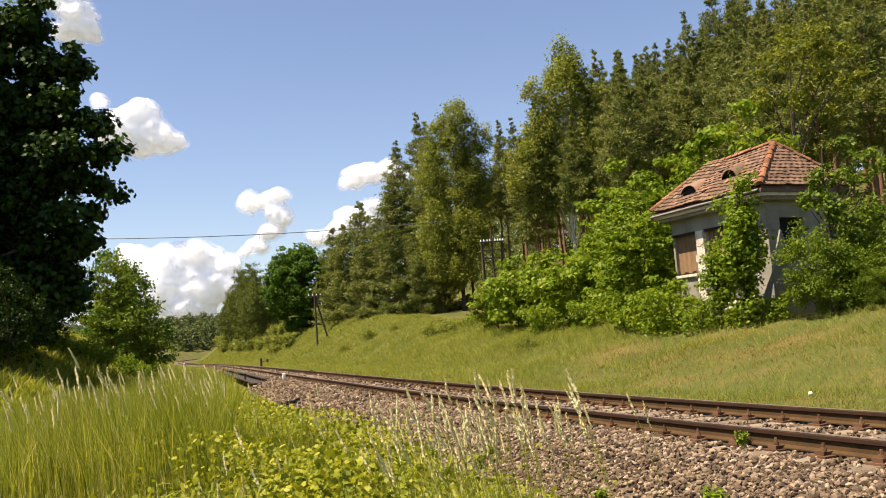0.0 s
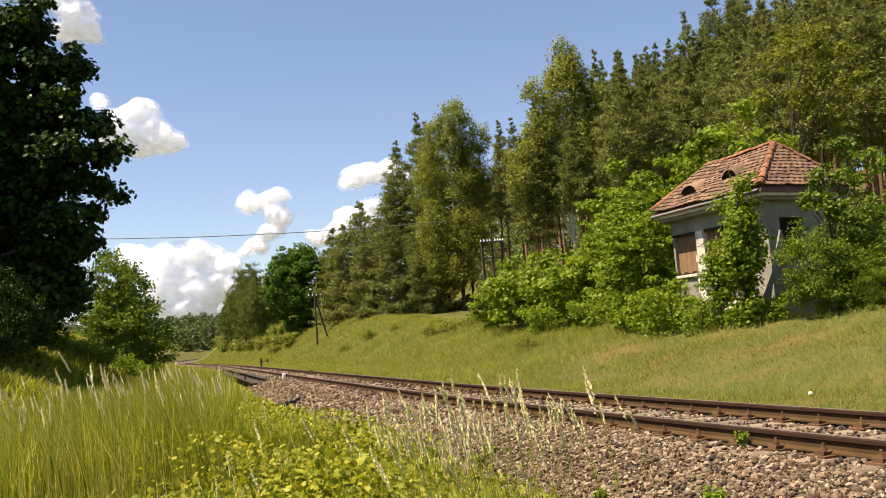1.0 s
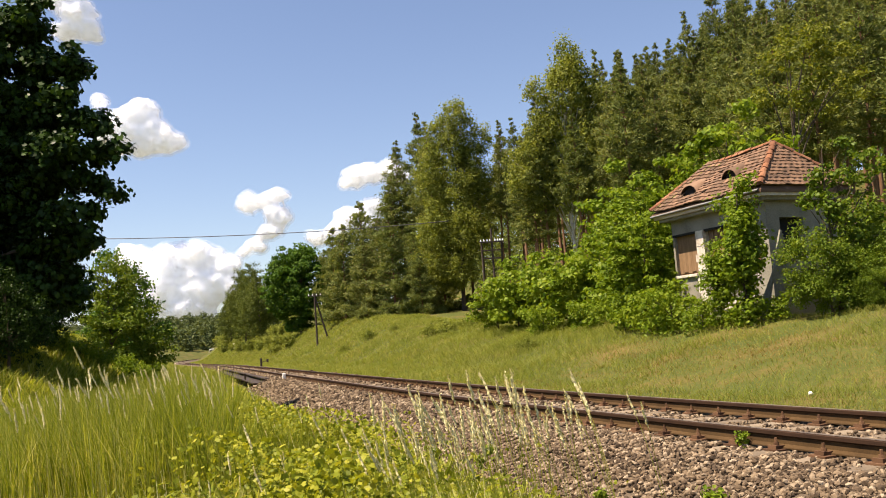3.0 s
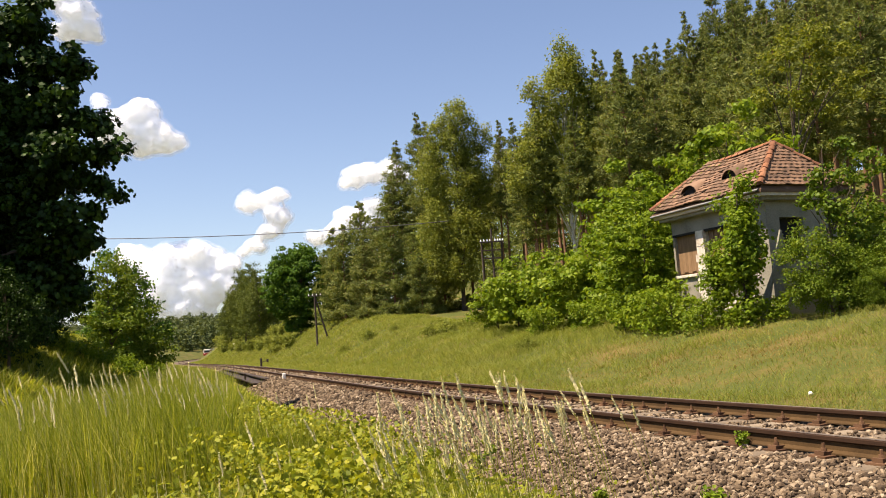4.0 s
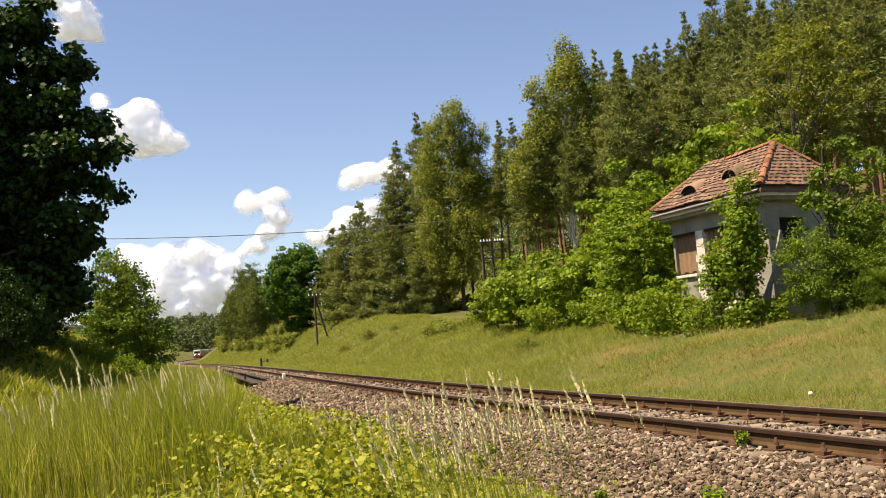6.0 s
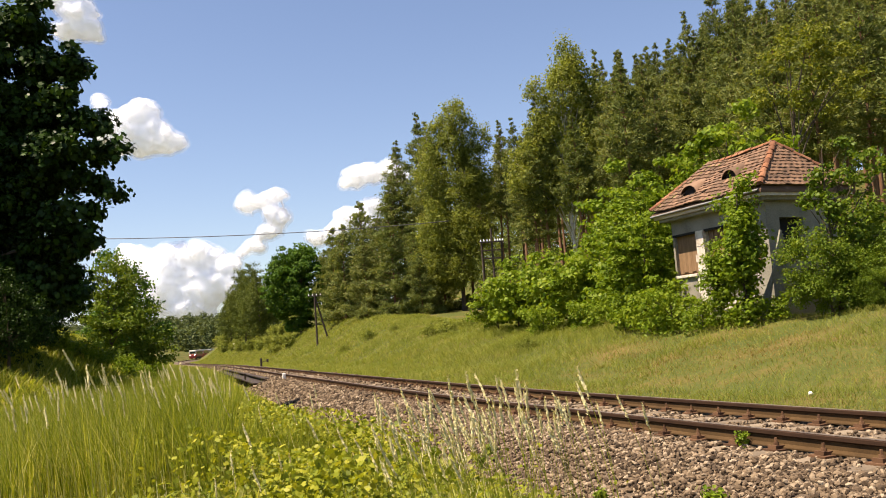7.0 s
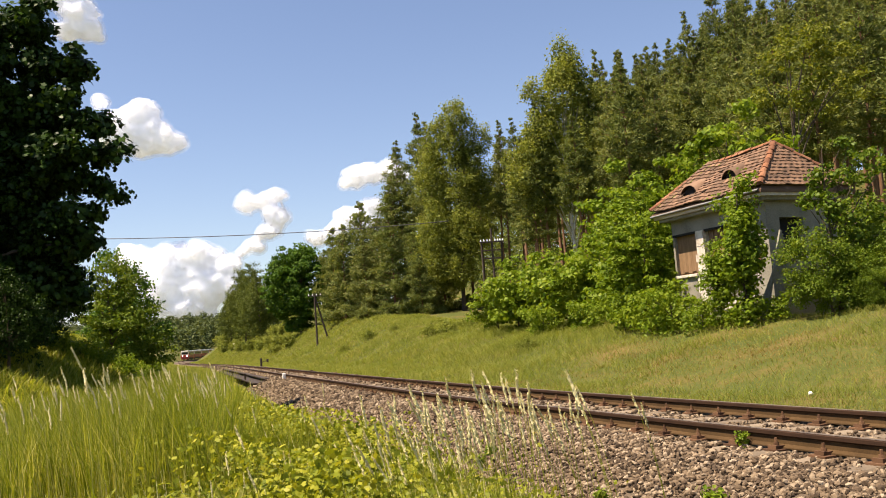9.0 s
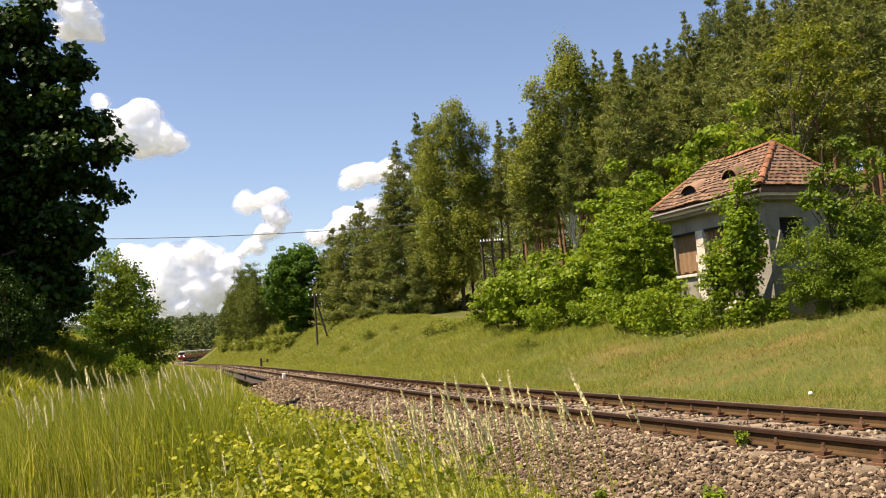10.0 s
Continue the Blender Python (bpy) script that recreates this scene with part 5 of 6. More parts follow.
    tile = bpy.data.meshes.new("roof_tile")
    bm.to_mesh(tile)
    bm.free()

    def lay(origin, along, upslope):
        n = along.cross(upslope).normalized()
        m = Matrix((along, upslope, n)).transposed().to_4x4()
        m.translation = origin
        ob = part("roof_tile", tile, M_TILE, roof)
        ob.matrix_basis = m @ pose(rng.normal() * 0.006, rng.normal() * 0.012, rng.uniform(0, 0.005), rng.normal() * 0.5, rng.normal() * 0.5, rng.normal() * 0.8)

    holes = ((4.15, 0.30, 0.36), (2.2, 0.40, 0.30))
    rows = 13
    for i in range(rows):
        u = i / rows
        y0, y1 = u * R0, L - u * (L - R1)
        n = int((y1 - y0) / tile_w)
        for k in range(n):
            y = y0 + (k + 0.5) * (y1 - y0) / n
            if any(abs(y - hy) < hw and abs(u - hu) < 0.07 for hy, hu, hw in holes) or rng.random() < 0.012:
                continue
            p, q = at_left(y, u), at_left(y, u + 0.05)
            lay(p, Vector((0, -1, 0)), (q - p).normalized())
    for i in range(rows):
        u = i / rows
        x0_, x1_ = u * W / 2, W - u * W / 2
        n = max(1, int((x1_ - x0_) / tile_w))
        for k in range(n):
            x = x0_ + (k + 0.5) * (x1_ - x0_) / n
            lay(Vector((x, u * R0, EAVE + 0.04 + u * RISE)), Vector((1, 0, 0)), Vector((0, R0, RISE)).normalized())

    # ridge and hip tiles
    bm = bmesh.new()
    prof = [(0.12 * math.cos(g), 0.10 * math.sin(g)) for g in np.linspace(0, math.pi, 7)]
    ring0 = [bm.verts.new((x * 1.12, 0, z * 1.12)) for x, z in prof]
    ring1 = [bm.verts.new((x * 0.92, 0.36, z * 0.92)) for x, z in prof]
    for k in range(6):
        bm.faces.new([ring0[k], ring0[k + 1], ring1[k + 1], ring1[k]])
    bm.faces.new(ring0)
    cap = bpy.data.meshes.new("ridge_tile")
    bm.to_mesh(cap)
    bm.free()
    for p, q in ((c00 + Vector((0, 0, 0.06)), peak0), (peak0, peak1), (c0L + Vector((0, 0, 0.06)), peak1), (cW0 + Vector((0, 0, 0.06)), peak0)):
        d = (q - p)
        n = int(d.length / 0.31)
        d.normalize()
        side = d.cross(Vector((0, 0, 1))).normalized()
        up = side.cross(d)
        for k in range(n):
            m = Matrix((side, d, up)).transposed().to_4x4()
            m.translation = p + (q - p) * (k / n)
            ob = part("ridge_tile", cap, M_RIDGE, roof)
            ob.matrix_basis = m @ pose(rng.normal() * 0.01, 0, 0.015 + rng.normal() * 0.008, 0, 0, rng.normal() * 2)
    # eyebrow vents, broken; a black face in each mouth plays the shade inside
    for hy, hu, hw in holes:
        c = at_left(hy, hu)
        bm = bmesh.new()
        ring = []
        for j in range(9):
            g = math.pi * j / 8
            y, z = math.cos(g) * hw * 1.25, math.sin(g) * 0.34
            ring.append((bm.verts.new((c.x - 0.12, hy + y, c.z + z - 0.06)), bm.verts.new((c.x + 0.55, hy + y * 0.75, c.z + 0.36 + z * 0.45)), bm.verts.new((c.x - 0.12, hy + y, c.z + z - 0.01)), bm.verts.new((c.x + 0.55, hy + y * 0.75, c.z + 0.40 + z * 0.45))))
        for p, q in zip(ring, ring[1:]):
            bm.faces.new([p[2], q[2], q[3], p[3]])
            bm.faces.new([p[0], q[0], q[2], p[2]])
        eye = part("eyebrow_vent", bm, M_TILE, roof, "eyebrow roof vent with broken tiles", smooth=True)
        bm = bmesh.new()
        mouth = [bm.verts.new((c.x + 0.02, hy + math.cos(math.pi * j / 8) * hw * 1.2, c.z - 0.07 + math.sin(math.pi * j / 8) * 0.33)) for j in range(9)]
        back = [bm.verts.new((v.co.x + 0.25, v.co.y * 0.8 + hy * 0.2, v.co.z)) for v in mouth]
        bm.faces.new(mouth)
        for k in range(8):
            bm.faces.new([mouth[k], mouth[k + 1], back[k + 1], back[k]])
        part("mouth", bm, M_DARK, eye, "opening closed by a black face for the shade inside")
    # boxed eaves, gutter, chimney stub
    part("eaves_board", _box_bm((0.06, 0.06, EAVE - 0.30), (0.2, L - 0.06, EAVE - 0.20)), M_PALEPLASTER, house, "pale moulded eaves board")
    part("eaves_board", _box_bm((0.2, 0.06, EAVE - 0.30), (W - 0.06, 0.2, EAVE - 0.20)), M_PALEPLASTER, house)
    part("cornice", _box_bm((0.2, 0.2, EAVE - 0.42), (W - 0.2, L - 0.2, EAVE - 0.205)), M_PLASTER, house, "plaster cornice under the eaves")
    pts = np.array([(-0.06, 0.05 + k * (L - 0.1) / 8, EAVE - 0.12 - 0.008 * k) for k in range(9)])
    part("gutter", tubes_mesh("gutter", [(pts, np.full(9, 0.042))], 8), M_GUTTER, house, "zinc roof gutter", smooth=True)
    bm = bmesh.new()
    for k in range(3):
        for j in range(2):
            box(bm, (W / 2 + 0.05 + 0.25 * j, 2.9, EAVE + RISE - 0.25 + 0.12 * k), (W / 2 + 0.29 + 0.25 * j, 3.35 - 0.08 * ((k + j) % 2), EAVE + RISE - 0.135 + 0.12 * k))
    part("chimney", bm, M_BRICK, house, "broken brick chimney stub")


def _box_bm(lo, hi):
    bm = bmesh.new()
    box(bm, lo, hi)
    return bm


build_house()


# ---- poles, wire, small railway fixtures ----
def insulators(bm, x, z, y=0.0):
    bmesh.ops.create_cone(bm, cap_ends=True, segments=8, radius1=0.055, radius2=0.075, depth=0.06, matrix=Matrix.Translation((x, y, z)))
    bmesh.ops.create_cone(bm, cap_ends=True, segments=8, radius1=0.06, radius2=0.03, depth=0.10, matrix=Matrix.Translation((x, y, z + 0.08)))


def a_frame_pole():
    pole = tagged(new("telegraph_pole"), "dark wooden A-frame telegraph pole standing on the grass bank", "telegraph pole")
    pole.matrix_basis = pose(-14.8, 104.9, land_at(-14.8, 104.9) - 0.1, 0, 0, 12)
    h = 6.0
    part("pole", tubes_mesh("pole", [(np.array([(0, 0, 0), (0, 0, h)]), [0.12, 0.09])], 8), M_POLE, pole, smooth=True)
    part("brace", tubes_mesh("brace", [(np.array([(1.35, 0.1, 0.3), (0.08, 0.0, h - 0.5)]), [0.11, 0.08])], 8), M_POLE, pole, smooth=True)
    part("tie", tubes_mesh("tie", [(np.array([(-0.1, 0, 2.5), (0.95, 0.05, 2.5)]), [0.06, 0.06])], 6), M_POLE, pole)
    part("crossarm", _box_bm((-0.75, -0.05, h - 0.35), (0.75, 0.05, h - 0.25)), M_POLE, pole)
    for k in range(4):
        bm = bmesh.new()
        insulators(bm, -0.66 + 0.44 * k, h - 0.20)
        part("insulator", bm, M_PORCELAIN, pole, "white porcelain insulator")


def double_pole():
    pole = tagged(new("telegraph_pole"), "old double telegraph pole with white insulators before the wood", "telegraph pole")
    x, y = 3.7, 70.0
    pole.matrix_basis = pose(x, y, land_at(x, y) - 0.1, 0, 0, 8)
    h = 6.4
    for k, dx in enumerate((-0.80, 0.0, 0.72)):
        part("pole", tubes_mesh("pole", [(np.array([(dx, 0, 0), (dx, 0, h + (0.9 if k == 1 else -0.15))]), [0.10, 0.075])], 8), M_POLE, pole, smooth=True)
    for j, z in enumerate((h - 0.12, h - 0.75, h - 1.35)):
        arm = part("crossarm", _box_bm((-0.95 + 0.06 * j, -0.13, z - 0.05), (0.92 - 0.1 * j, -0.05, z + 0.05)), M_POLE, pole)
        if j == 0:
            for dx in (-0.86, -0.62, -0.36, -0.16, 0.24, 0.44, 0.62, 0.82):
                bm = bmesh.new()
                insulators(bm, dx, z + 0.09, -0.09)
                part("insulator", bm, M_PORCELAIN, arm, "white porcelain insulator")


def overhead_wire():
    p0, p1 = np.array([-30.0, 60.0, 9.9]), np.array([0.5, 62.0, 8.95])
    t = np.linspace(0, 1, 40)[:, None]
    pts = p0 + (p1 - p0) * t
    pts[:, 2] -= 4 * 0.45 * (t * (1 - t))[:, 0]
    tagged(part("overhead_wire", tubes_mesh("overhead_wire", [(pts, np.full(40, 0.026))], 5), M_WIRE), "thin dark overhead cable across the railway cutting", "cable")


def track_fixtures():
    def at(s, o):
        p = on_track(s, o)
        d = (np.interp(s, ALONG, WAY[:, 0]), np.interp(s, ALONG, WAY[:, 1]))
        return float(p[0]), float(p[1]), float(p[2]), math.degrees(math.atan2(d[1], d[0])) - 90

    x, y, z, turn = at(39.2, -1.2)
    post = tagged(new("marker_post"), "short white painted marker post in the ballast", "marker post")
    post.matrix_basis = pose(x, y, z - 0.55, 0, 4, turn)
    part("post", bevelled(_box_bm((-0.05, -0.05, 0), (0.05, 0.05, 0.35)), 0.01), M_CLIP, post)
    part("cap", bevelled(_box_bm((-0.085, -0.06, 0.351), (0.085, 0.06, 0.66)), 0.03), M_WHITE, post, "rounded white cap")
    # low signal or point lever beyond the far rail
    x, y, z, turn = at(97.0, 2.3)
    lever = tagged(new("point_lever"), "dark iron point lever with a counterweight beside the track", "point lever")
    lever.matrix_basis = pose(x, y, z - 0.4, 0, 0, turn) @ Matrix.Diagonal((0.8, 0.8, 0.8, 1))
    part("stand", bevelled(_box_bm((-0.13, -0.13, 0), (0.13, 0.13, 1.3)), 0.03), M_STEEL, lever)
    part("arm", tubes_mesh("arm", [(np.array([(0, 0, 0.75), (0.75, 0, 0.95), (0.8, 0, 1.05)]), [0.06, 0.06, 0.06])], 6), M_STEEL, lever)
    part("counterweight", bevelled(_box_bm((0.7, -0.13, 0.75), (0.98, 0.13, 1.15)), 0.05), M_STEEL, lever)
    # low steel side of a small underbridge beside the near rail
    bridge = tagged(new("girder_underbridge"), "low dark steel girder of a small railway underbridge", "bridge")
    length = (BRIDGE[1] - BRIDGE[0]) / 10
    for k in range(10):
        x, y, z, turn = at(BRIDGE[0] + length * (k + 0.5), -1.60)
        m = pose(x, y, z, 0, 0, turn)

        def piece(name, lo, hi):
            part(name, _box_bm(lo, hi), M_STEEL, bridge).matrix_basis = m

        h = length / 2 - 0.01
        piece("girder", (-0.02, -h, -0.85), (0.04, h, -0.16))
        piece("flange", (-0.20, -h, -0.159), (0.07, h, -0.12))
        piece("lower_flange", (-0.16, -h, -0.88), (0.07, h, -0.851))
        piece("walkway", (-0.75, -h, -0.34), (-0.021, h, -0.30))
        for j in (-1.2, 1.2):
            piece("stiffener", (-0.14, j - 0.05, -0.84), (-0.021, j + 0.05, -0.345))
            piece("bracket", (-0.72, j - 0.05, -0.50), (-0.15, j + 0.05, -0.341))
        if k % 3 == 1:
            piece("post", (-0.72, -0.05, -0.299), (-0.64, 0.05, 0.05))
    weed = leafy_tree("track_weed", "small green weed growing in the ballast", "weed", 91, 0.32, 0.0, 0.10, 0.10, 16, 22, 0.06, 0.045, "oval", M_BRIGHT, M_STALK, 0.006, limb_count=5)
    weed.matrix_basis = pose(2.66, 8.9, -0.24) @ Matrix.Diagonal((0.62, 0.62, 0.75, 1))
    rng = np.random.default_rng(92)
    for k in range(14):
        p = on_track(rng.uniform(0.5, 9), rng.uniform(-3.1, -2.2))
        sc = rng.uniform(0.6, 1.3)
        copy_thing(weed, pose(float(p[0]), float(p[1]), -0.62 + rng.uniform(0, 0.12), 0, 0, rng.uniform(0, 360)) @ Matrix.Diagonal((sc * 1.3, sc * 1.3, sc * 1.2, 1)))
    stone = bmesh.new()
    bmesh.ops.create_icosphere(stone, subdivisions=2, radius=0.05)
    rng = np.random.default_rng(5)
    for v in stone.verts:
        v.co *= rng.uniform(0.85, 1.15)
        v.co.z *= 0.8
    ob = tagged(part("white_stone", stone, M_WHITE), "pale stone lying on the grass bank", "stone")
    ob.matrix_basis = pose(6.22, 16.56, land_at(6.22, 16.56) + 0.04)


a_frame_pole()
double_pole()
overhead_wire()
track_fixtures()


# ---- the train ----
CAR_LENGTH = 14.2


def rail_car(front):
    """One car of a red and cream railbus; it heads along its own +y."""
    car = tagged(new("railbus_car"), "red railbus car with cream roof and lit headlamps" if front else "trailing red railbus car with cream roof", "train", "railbus train")
    h, w = CAR_LENGTH / 2, 1.45
    bm = box_shell((-w, -h, 0.95), (w, h - 0.25, 1.95), 0.10)
    part("lower_body", bm, M_RED, car, "red painted lower body")
    part("upper_body", box_shell((-w + 0.01, -h + 0.01, 1.951), (w - 0.01, h - 0.40, 3.05), 0.14), M_RED, car, "dark red upper body")
    part("cab_front", box_shell((-w + 0.04, h - 0.55, 1.96), (w - 0.04, h - 0.355, 3.06), 0.08), M_CREAM, car, "cream painted cab front")
    part("roof", box_shell((-w + 0.05, -h, 3.02), (w - 0.05, h - 0.25, 3.52), 0.22), M_CREAM, car, "pale rounded roof")
    part("underframe", _box_bm((-1.1, -h + 0.6, 0.45), (1.1, h - 0.8, 0.949)), M_UNDER, car)
    for side in (-1, 1):
        for k in range(7):
            y = -h + 1.5 + k * 1.8
            part("window", bevelled(_box_bm((side * w - 0.02, y - 0.82, 1.98), (side * w + 0.012, y + 0.82, 2.96)), 0.01), M_GLASS, car)
    part("windscreen", bevelled(_box_bm((-1.15, h - 0.36, 2.12), (1.15, h - 0.325, 2.92)), 0.01), M_GLASS, car, "dark wide windscreen")
    part("skirt", box_shell((-1.25, h - 0.30, 0.35), (1.25, h - 0.05, 0.951), 0.05), M_RED, car)
    if front:
        for x in (-0.82, 0.82):
            bm = bmesh.new()
            bmesh.ops.create_uvsphere(bm, u_segments=12, v_segments=8, radius=0.14, matrix=Matrix.Translation((x, h - 0.24, 1.62)) @ Matrix.Diagonal((1, 0.5, 1, 1)))
            part("headlight", bm, M_LAMP, car, "lit round headlight")
        part("buffer_beam", _box_bm((-1.1, h - 0.05, 0.85), (1.1, h + 0.05, 1.05)), M_UNDER, car)
    for y in (-h + 2.6, h - 2.8):
        for yy in (-0.95, 0.95):
            axle = part("wheelset", tubes_mesh("wheelset", [(np.array([(-0.8, y + yy, 0.42), (0.8, y + yy, 0.42)]), [0.07, 0.07])], 8), M_UNDER, car)
            for x in (-0.75, 0.75):
                bm = bmesh.new()
                bmesh.ops.create_cone(bm, cap_ends=True, segments=20, radius1=0.42, radius2=0.42, depth=0.12, matrix=pose(x, y + yy, 0.42, 0, 90, 0))
                part("wheel", bm, M_UNDER, axle)
    return car


def box_shell(lo, hi, r):
    bm = _box_bm(lo, hi)
    bmesh.ops.bevel(bm, geom=bm.edges[:], offset=r, segments=3, affect="EDGES")
    return bm


CARS = [rail_car(True), rail_car(False), rail_car(False), rail_car(False)]


def car_pose(s):
    p = on_track(s, 0.0)
    d = -np.array([np.interp(s, ALONG, WAY[:, 0]), np.interp(s, ALONG, WAY[:, 1])])
    return pose(float(p[0]), float(p[1]), float(p[2]) + 0.002, 0, 0, math.degrees(math.atan2(d[1], d[0])) - 90)


# ---- clouds ----
def make_cloud(puffs, seed, label):
    """A cumulus of many billows on a flattish base."""
    rng = np.random.default_rng(seed)
    bm = bmesh.new()
    bmesh.ops.create_icosphere(bm, subdivisions=3, radius=1)
    base = np.array([v.co for v in bm.verts])
    tri = np.array([[v.index for v in f.verts] for f in bm.faces])
    bm.free()
    balls = []
    for x, z, r in puffs:
        balls.append((x, 0.0, z, r * 0.92))
        for _ in range(14):
            d = rng.normal(size=3)
            d[2] = abs(d[2]) * 0.8 - 0.25
            d /= np.linalg.norm(d)
            k = rng.uniform(0.2, 0.5)
            balls.append((x + d[0] * r * 0.82, d[1] * r * 0.82, z + d[2] * r * 0.72, r * k))
    V, F, n = [], [], 0
    for x, y, z, r in balls:
        v = base * r * np.array([1, 1, 0.85])
        p = v + np.array([x, y, z])
        bump = np.array([noise.fractal(Vector(q) * (2.2 / 40), 0.7, 2.1, 5) for q in p])
        p = p + base * (bump * min(r, 30) * 0.38)[:, None]
        V.append(p)
        F.append(tri + n)
        n += len(p)
    def billow(ob, voxel, grow):
        re_ = ob.modifiers.new("merge", "REMESH")
        re_.mode, re_.voxel_size, re_.use_smooth_shade = "VOXEL", voxel, True
        sm = ob.modifiers.new("soften", "SMOOTH")
        sm.factor, sm.iterations = 0.5, 10
        dp = ob.modifiers.new("billow", "DISPLACE")
        dp.texture, dp.texture_coords, dp.strength, dp.mid_level = tex, "LOCAL", 15.0, 0.5
        if grow:
            gr = ob.modifiers.new("spread", "DISPLACE")
            gr.strength, gr.mid_level = grow, 0.0

    tex = bpy.data.textures.new("billows", "CLOUDS")
    tex.noise_scale, tex.noise_depth = 30.0, 3
    me = mesh_np("cloud", np.concatenate(V), np.concatenate(F))
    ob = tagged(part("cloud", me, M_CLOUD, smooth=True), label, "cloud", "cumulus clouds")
    ob.location = (0, 2500, 0)
    billow(ob, 4.0, -4.0)
    for grow in (1.0, 6.0):
        rim = me.copy()
        rim.materials.clear()
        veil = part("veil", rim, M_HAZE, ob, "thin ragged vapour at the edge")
        billow(veil, 6.0, grow)
    return ob


CLOUDS = [
    (make_cloud([(-999, 1026, 53), (-962, 969, 50), (-925, 923, 37), (-987, 928, 39), (-907, 904, 22)], 1, "small white cumulus cloud high in the sky"), 8, 2),
    (make_cloud([(-855, 630, 75), (-803, 664, 56), (-791, 694, 31), (-728, 592, 42), (-868, 601, 47), (-790, 591, 47), (-905, 719, 24), (-763, 629, 40), (-740, 600, 34)], 2, "bright white heaped cumulus cloud"), 2, -2),
    (make_cloud([(-515, 407, 34), (-472, 410, 31), (-435, 419, 25), (-441, 366, 37), (-462, 326, 31), (-499, 289, 25), (-538, 276, 16)], 3, "hook-shaped white cumulus cloud"), -8, 0),
    (make_cloud([(-218, 456, 34), (-174, 465, 34), (-130, 474, 31), (-249, 442, 19), (-114, 449, 34)], 4, "small white cloud behind the tree tops"), 0, 0),
    (make_cloud([(-828, 265, 56), (-736, 265, 62), (-653, 264, 59), (-588, 239, 44), (-740, 182, 78), (-650, 175, 62), (-816, 188, 62), (-700, 228, 62), (-600, 188, 52), (-780, 230, 60), (-690, 130, 60), (-948, 320, 22)], 5, "wide white cumulus cloud low over the hills"), 2, 0),
    (make_cloud([(-255, 352, 28), (-212, 356, 25), (-177, 372, 34), (-338, 298, 28), (-276, 315, 31), (-199, 324, 37)], 6, "ragged white cloud low behind the wood"), -2, 0),
]


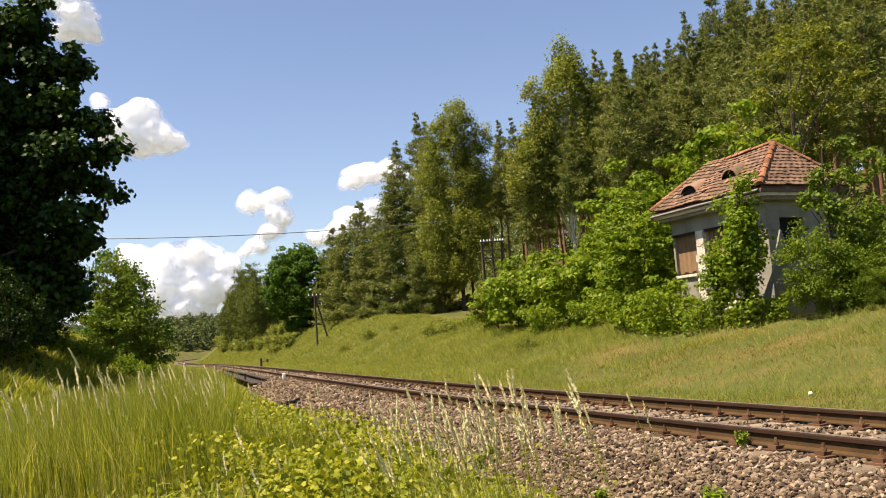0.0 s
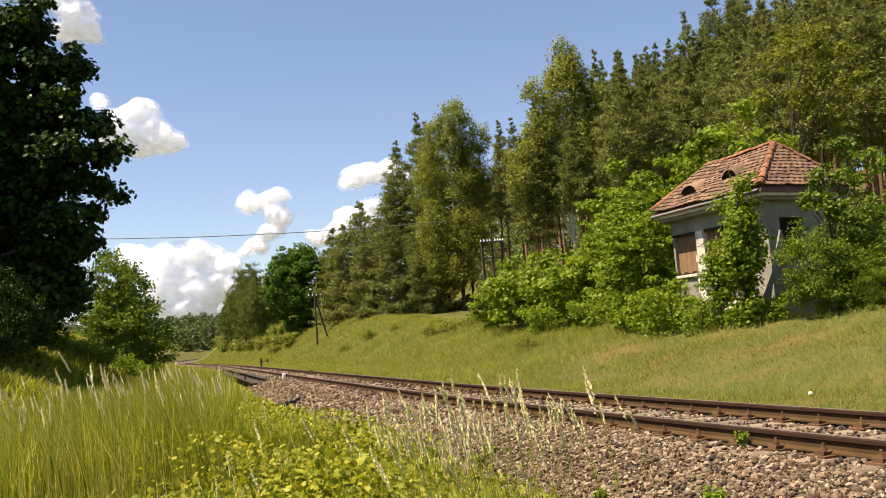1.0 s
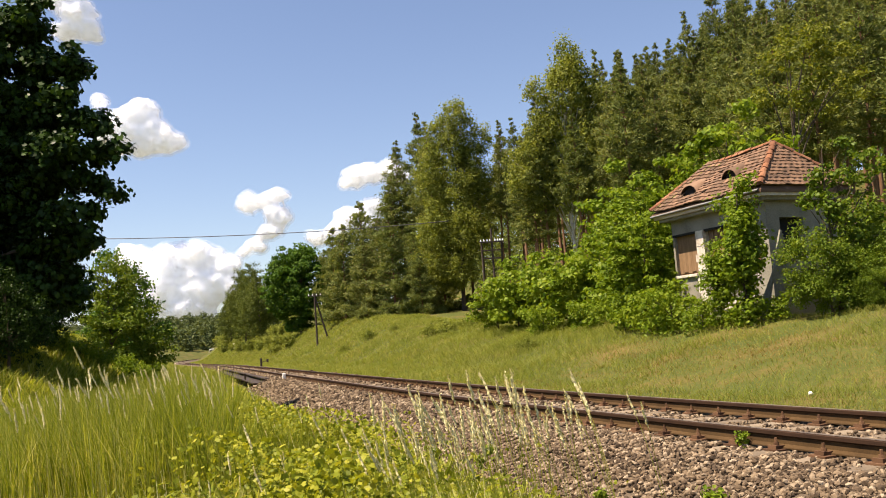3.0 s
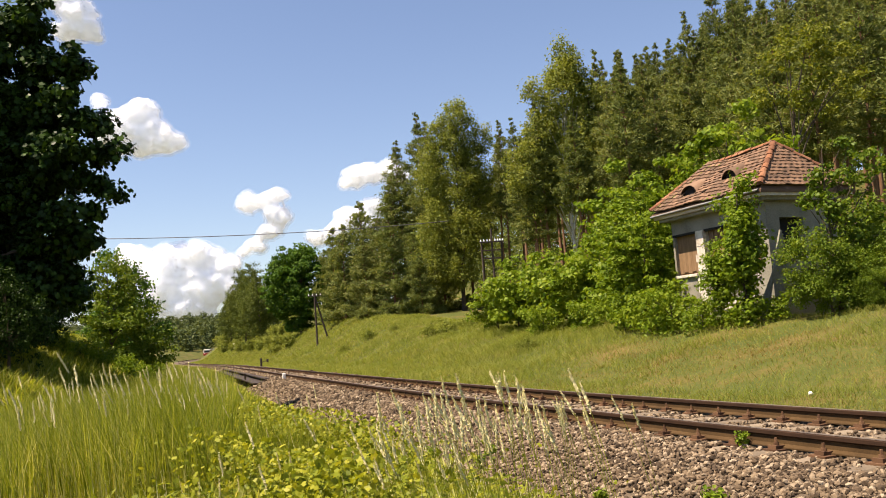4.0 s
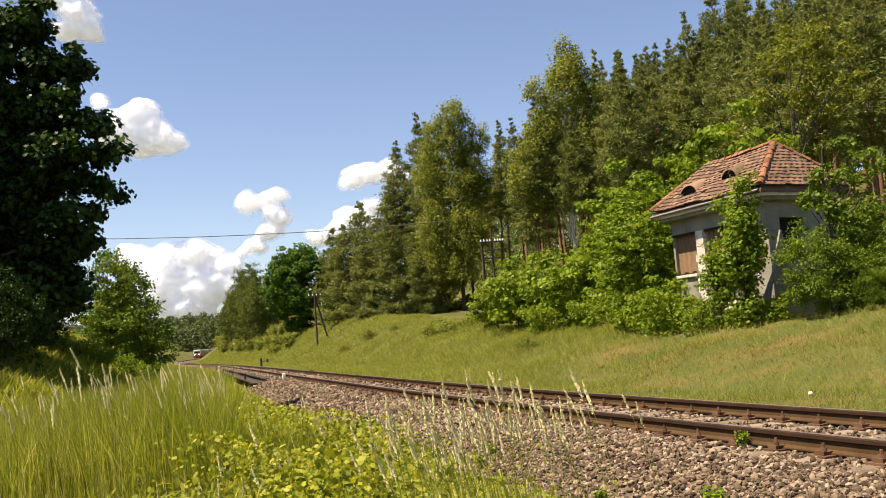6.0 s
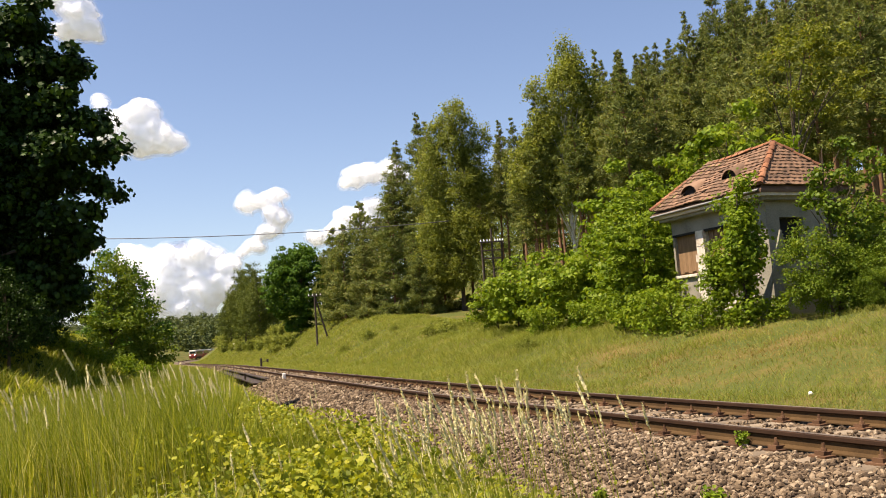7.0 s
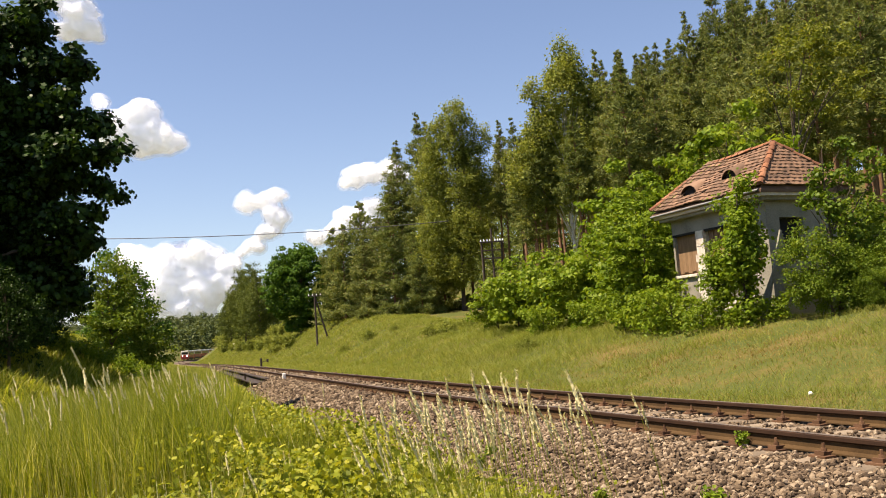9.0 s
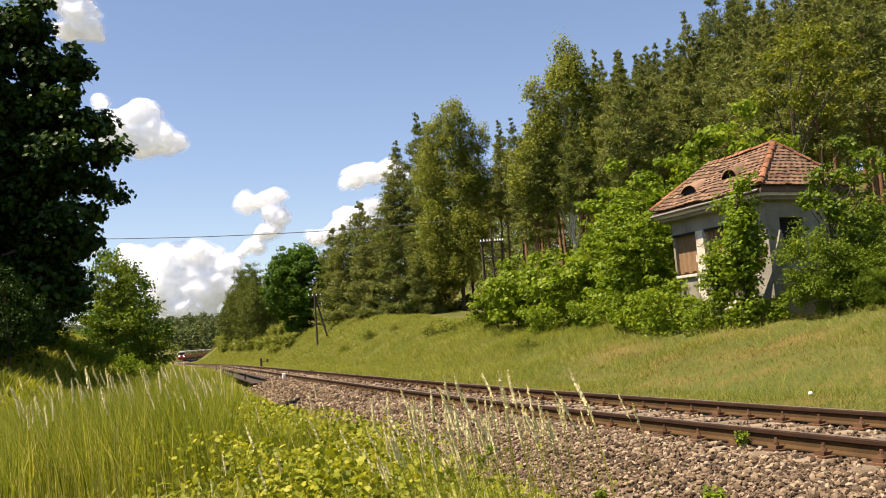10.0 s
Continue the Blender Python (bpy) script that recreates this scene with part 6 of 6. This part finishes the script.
# ---- the passing insect ----
def build_insect():
    bug = tagged(new("flying_insect"), "small dark banded flying insect passing through the air", "insect")
    bm = bmesh.new()
    bmesh.ops.create_uvsphere(bm, u_segments=14, v_segments=10, radius=1, matrix=Matrix.Translation((-0.0028, 0, 0)) @ Matrix.Diagonal((0.0056, 0.0024, 0.0023, 1)))
    part("abdomen", bm, M_AMBER, bug, "brown banded abdomen", smooth=True)
    bm = bmesh.new()
    bmesh.ops.create_uvsphere(bm, u_segments=12, v_segments=8, radius=1, matrix=Matrix.Translation((0.0026, 0, 0.0003)) @ Matrix.Diagonal((0.0028, 0.0022, 0.0021, 1)))
    part("thorax", bm, M_CHITIN, bug, smooth=True)
    bm = bmesh.new()
    bmesh.ops.create_uvsphere(bm, u_segments=10, v_segments=8, radius=1, matrix=Matrix.Translation((0.0060, 0, 0.0)) @ Matrix.Diagonal((0.0014, 0.0018, 0.0015, 1)))
    part("head", bm, M_CHITIN, bug, smooth=True)
    for side in (-1, 1):
        rim = [(0.0, 0.0), (0.0016, 0.002), (0.0022, 0.005), (0.0014, 0.0072), (-0.0004, 0.0066), (-0.001, 0.003)]
        bm = bmesh.new()
        top = [bm.verts.new((x + 0.0024, side * (0.0012 + y * 0.55), 0.0016 + y * 0.75)) for x, y in rim]
        bot = [bm.verts.new(v.co - Vector((0, 0, 0.00012))) for v in top]
        bm.faces.new(top)
        bm.faces.new(bot[::-1])
        for k in range(len(rim)):
            j = (k + 1) % len(rim)
            bm.faces.new([top[k], bot[k], bot[j], top[j]])
        part("wing", bm, M_WING, bug, "translucent raised wing")
    for side in (-1, 1):
        for k in range(3):
            x = 0.001 + 0.0018 * k
            part("leg", tubes_mesh("leg", [(np.array([(x, side * 0.0015, -0.001), (x + 0.0005, side * 0.0032, -0.0018), (x - 0.0012, side * 0.0034, -0.0042)]), [0.0003, 0.00025, 0.00015])], 5), M_CHITIN, bug)
    return bug


BUG = build_insect()


# ---- what moves ----
def motions():
    times = [0.4 * k for k in range(26)]
    s_end = float(ALONG[np.argmin(np.hypot(LINE[:, 0] + 94.5, LINE[:, 1] - 330))])
    for k, car in enumerate(CARS):
        walk(car, [(t, car_pose(s_end + 9.2 * (10.0 - t) + CAR_LENGTH / 2 + k * (CAR_LENGTH + 0.5))) for t in [0.5 * i for i in range(21)]])
    for ob, x, y, z, turn, ph, amp in STALKS:
        rows = []
        for t in times:
            gust = 0.6 + 0.4 * math.sin(0.9 * t + 0.25 * x)
            bend = -4.0 * amp + 4.2 * amp * gust * math.sin(4.3 * t + ph) + 1.2 * math.sin(7.1 * t + 2 * ph)
            roll_ = 2.0 * amp * math.sin(3.4 * t + 1.7 * ph)
            rows.append((t, pose(x, y, z, roll_, bend, turn)))
        walk(ob, rows)
    for n, (tree, amp) in enumerate(SWAYING):
        for c in tree.children:
            if c.name.startswith("crown"):
                walk(c, [(t, pose(0, 0, 0, amp * 0.5 * math.sin(1.9 * t + n), amp * (-0.3 + math.sin(1.5 * t + 2.1 * n)), 0)) for t in times])
    for ob, dx, dz in CLOUDS:
        walk(ob, [(0.0, pose(-dx / 2, 2500, -dz / 2)), (5.0, pose(0, 2500, 0)), (10.0, pose(dx / 2, 2500, dz / 2))])
    # the insect crosses the view in a fraction of a second
    walk(BUG, [(0.0, pose(-2.6, -0.6, 0.7, 0, -15, 20)), (9.2, pose(-1.0, 0.30, 0.98, 0, -15, 20)), (9.4, pose(-0.42, 0.52, 1.04, 0, -15, 15)), (9.5, pose(-0.196, 0.60, 1.204, -10, -16, 12)), (9.6, pose(0.02, 0.66, 1.42, 0, -25, 15)), (10.0, pose(0.9, 0.9, 2.3, 0, -20, 20))])


motions()
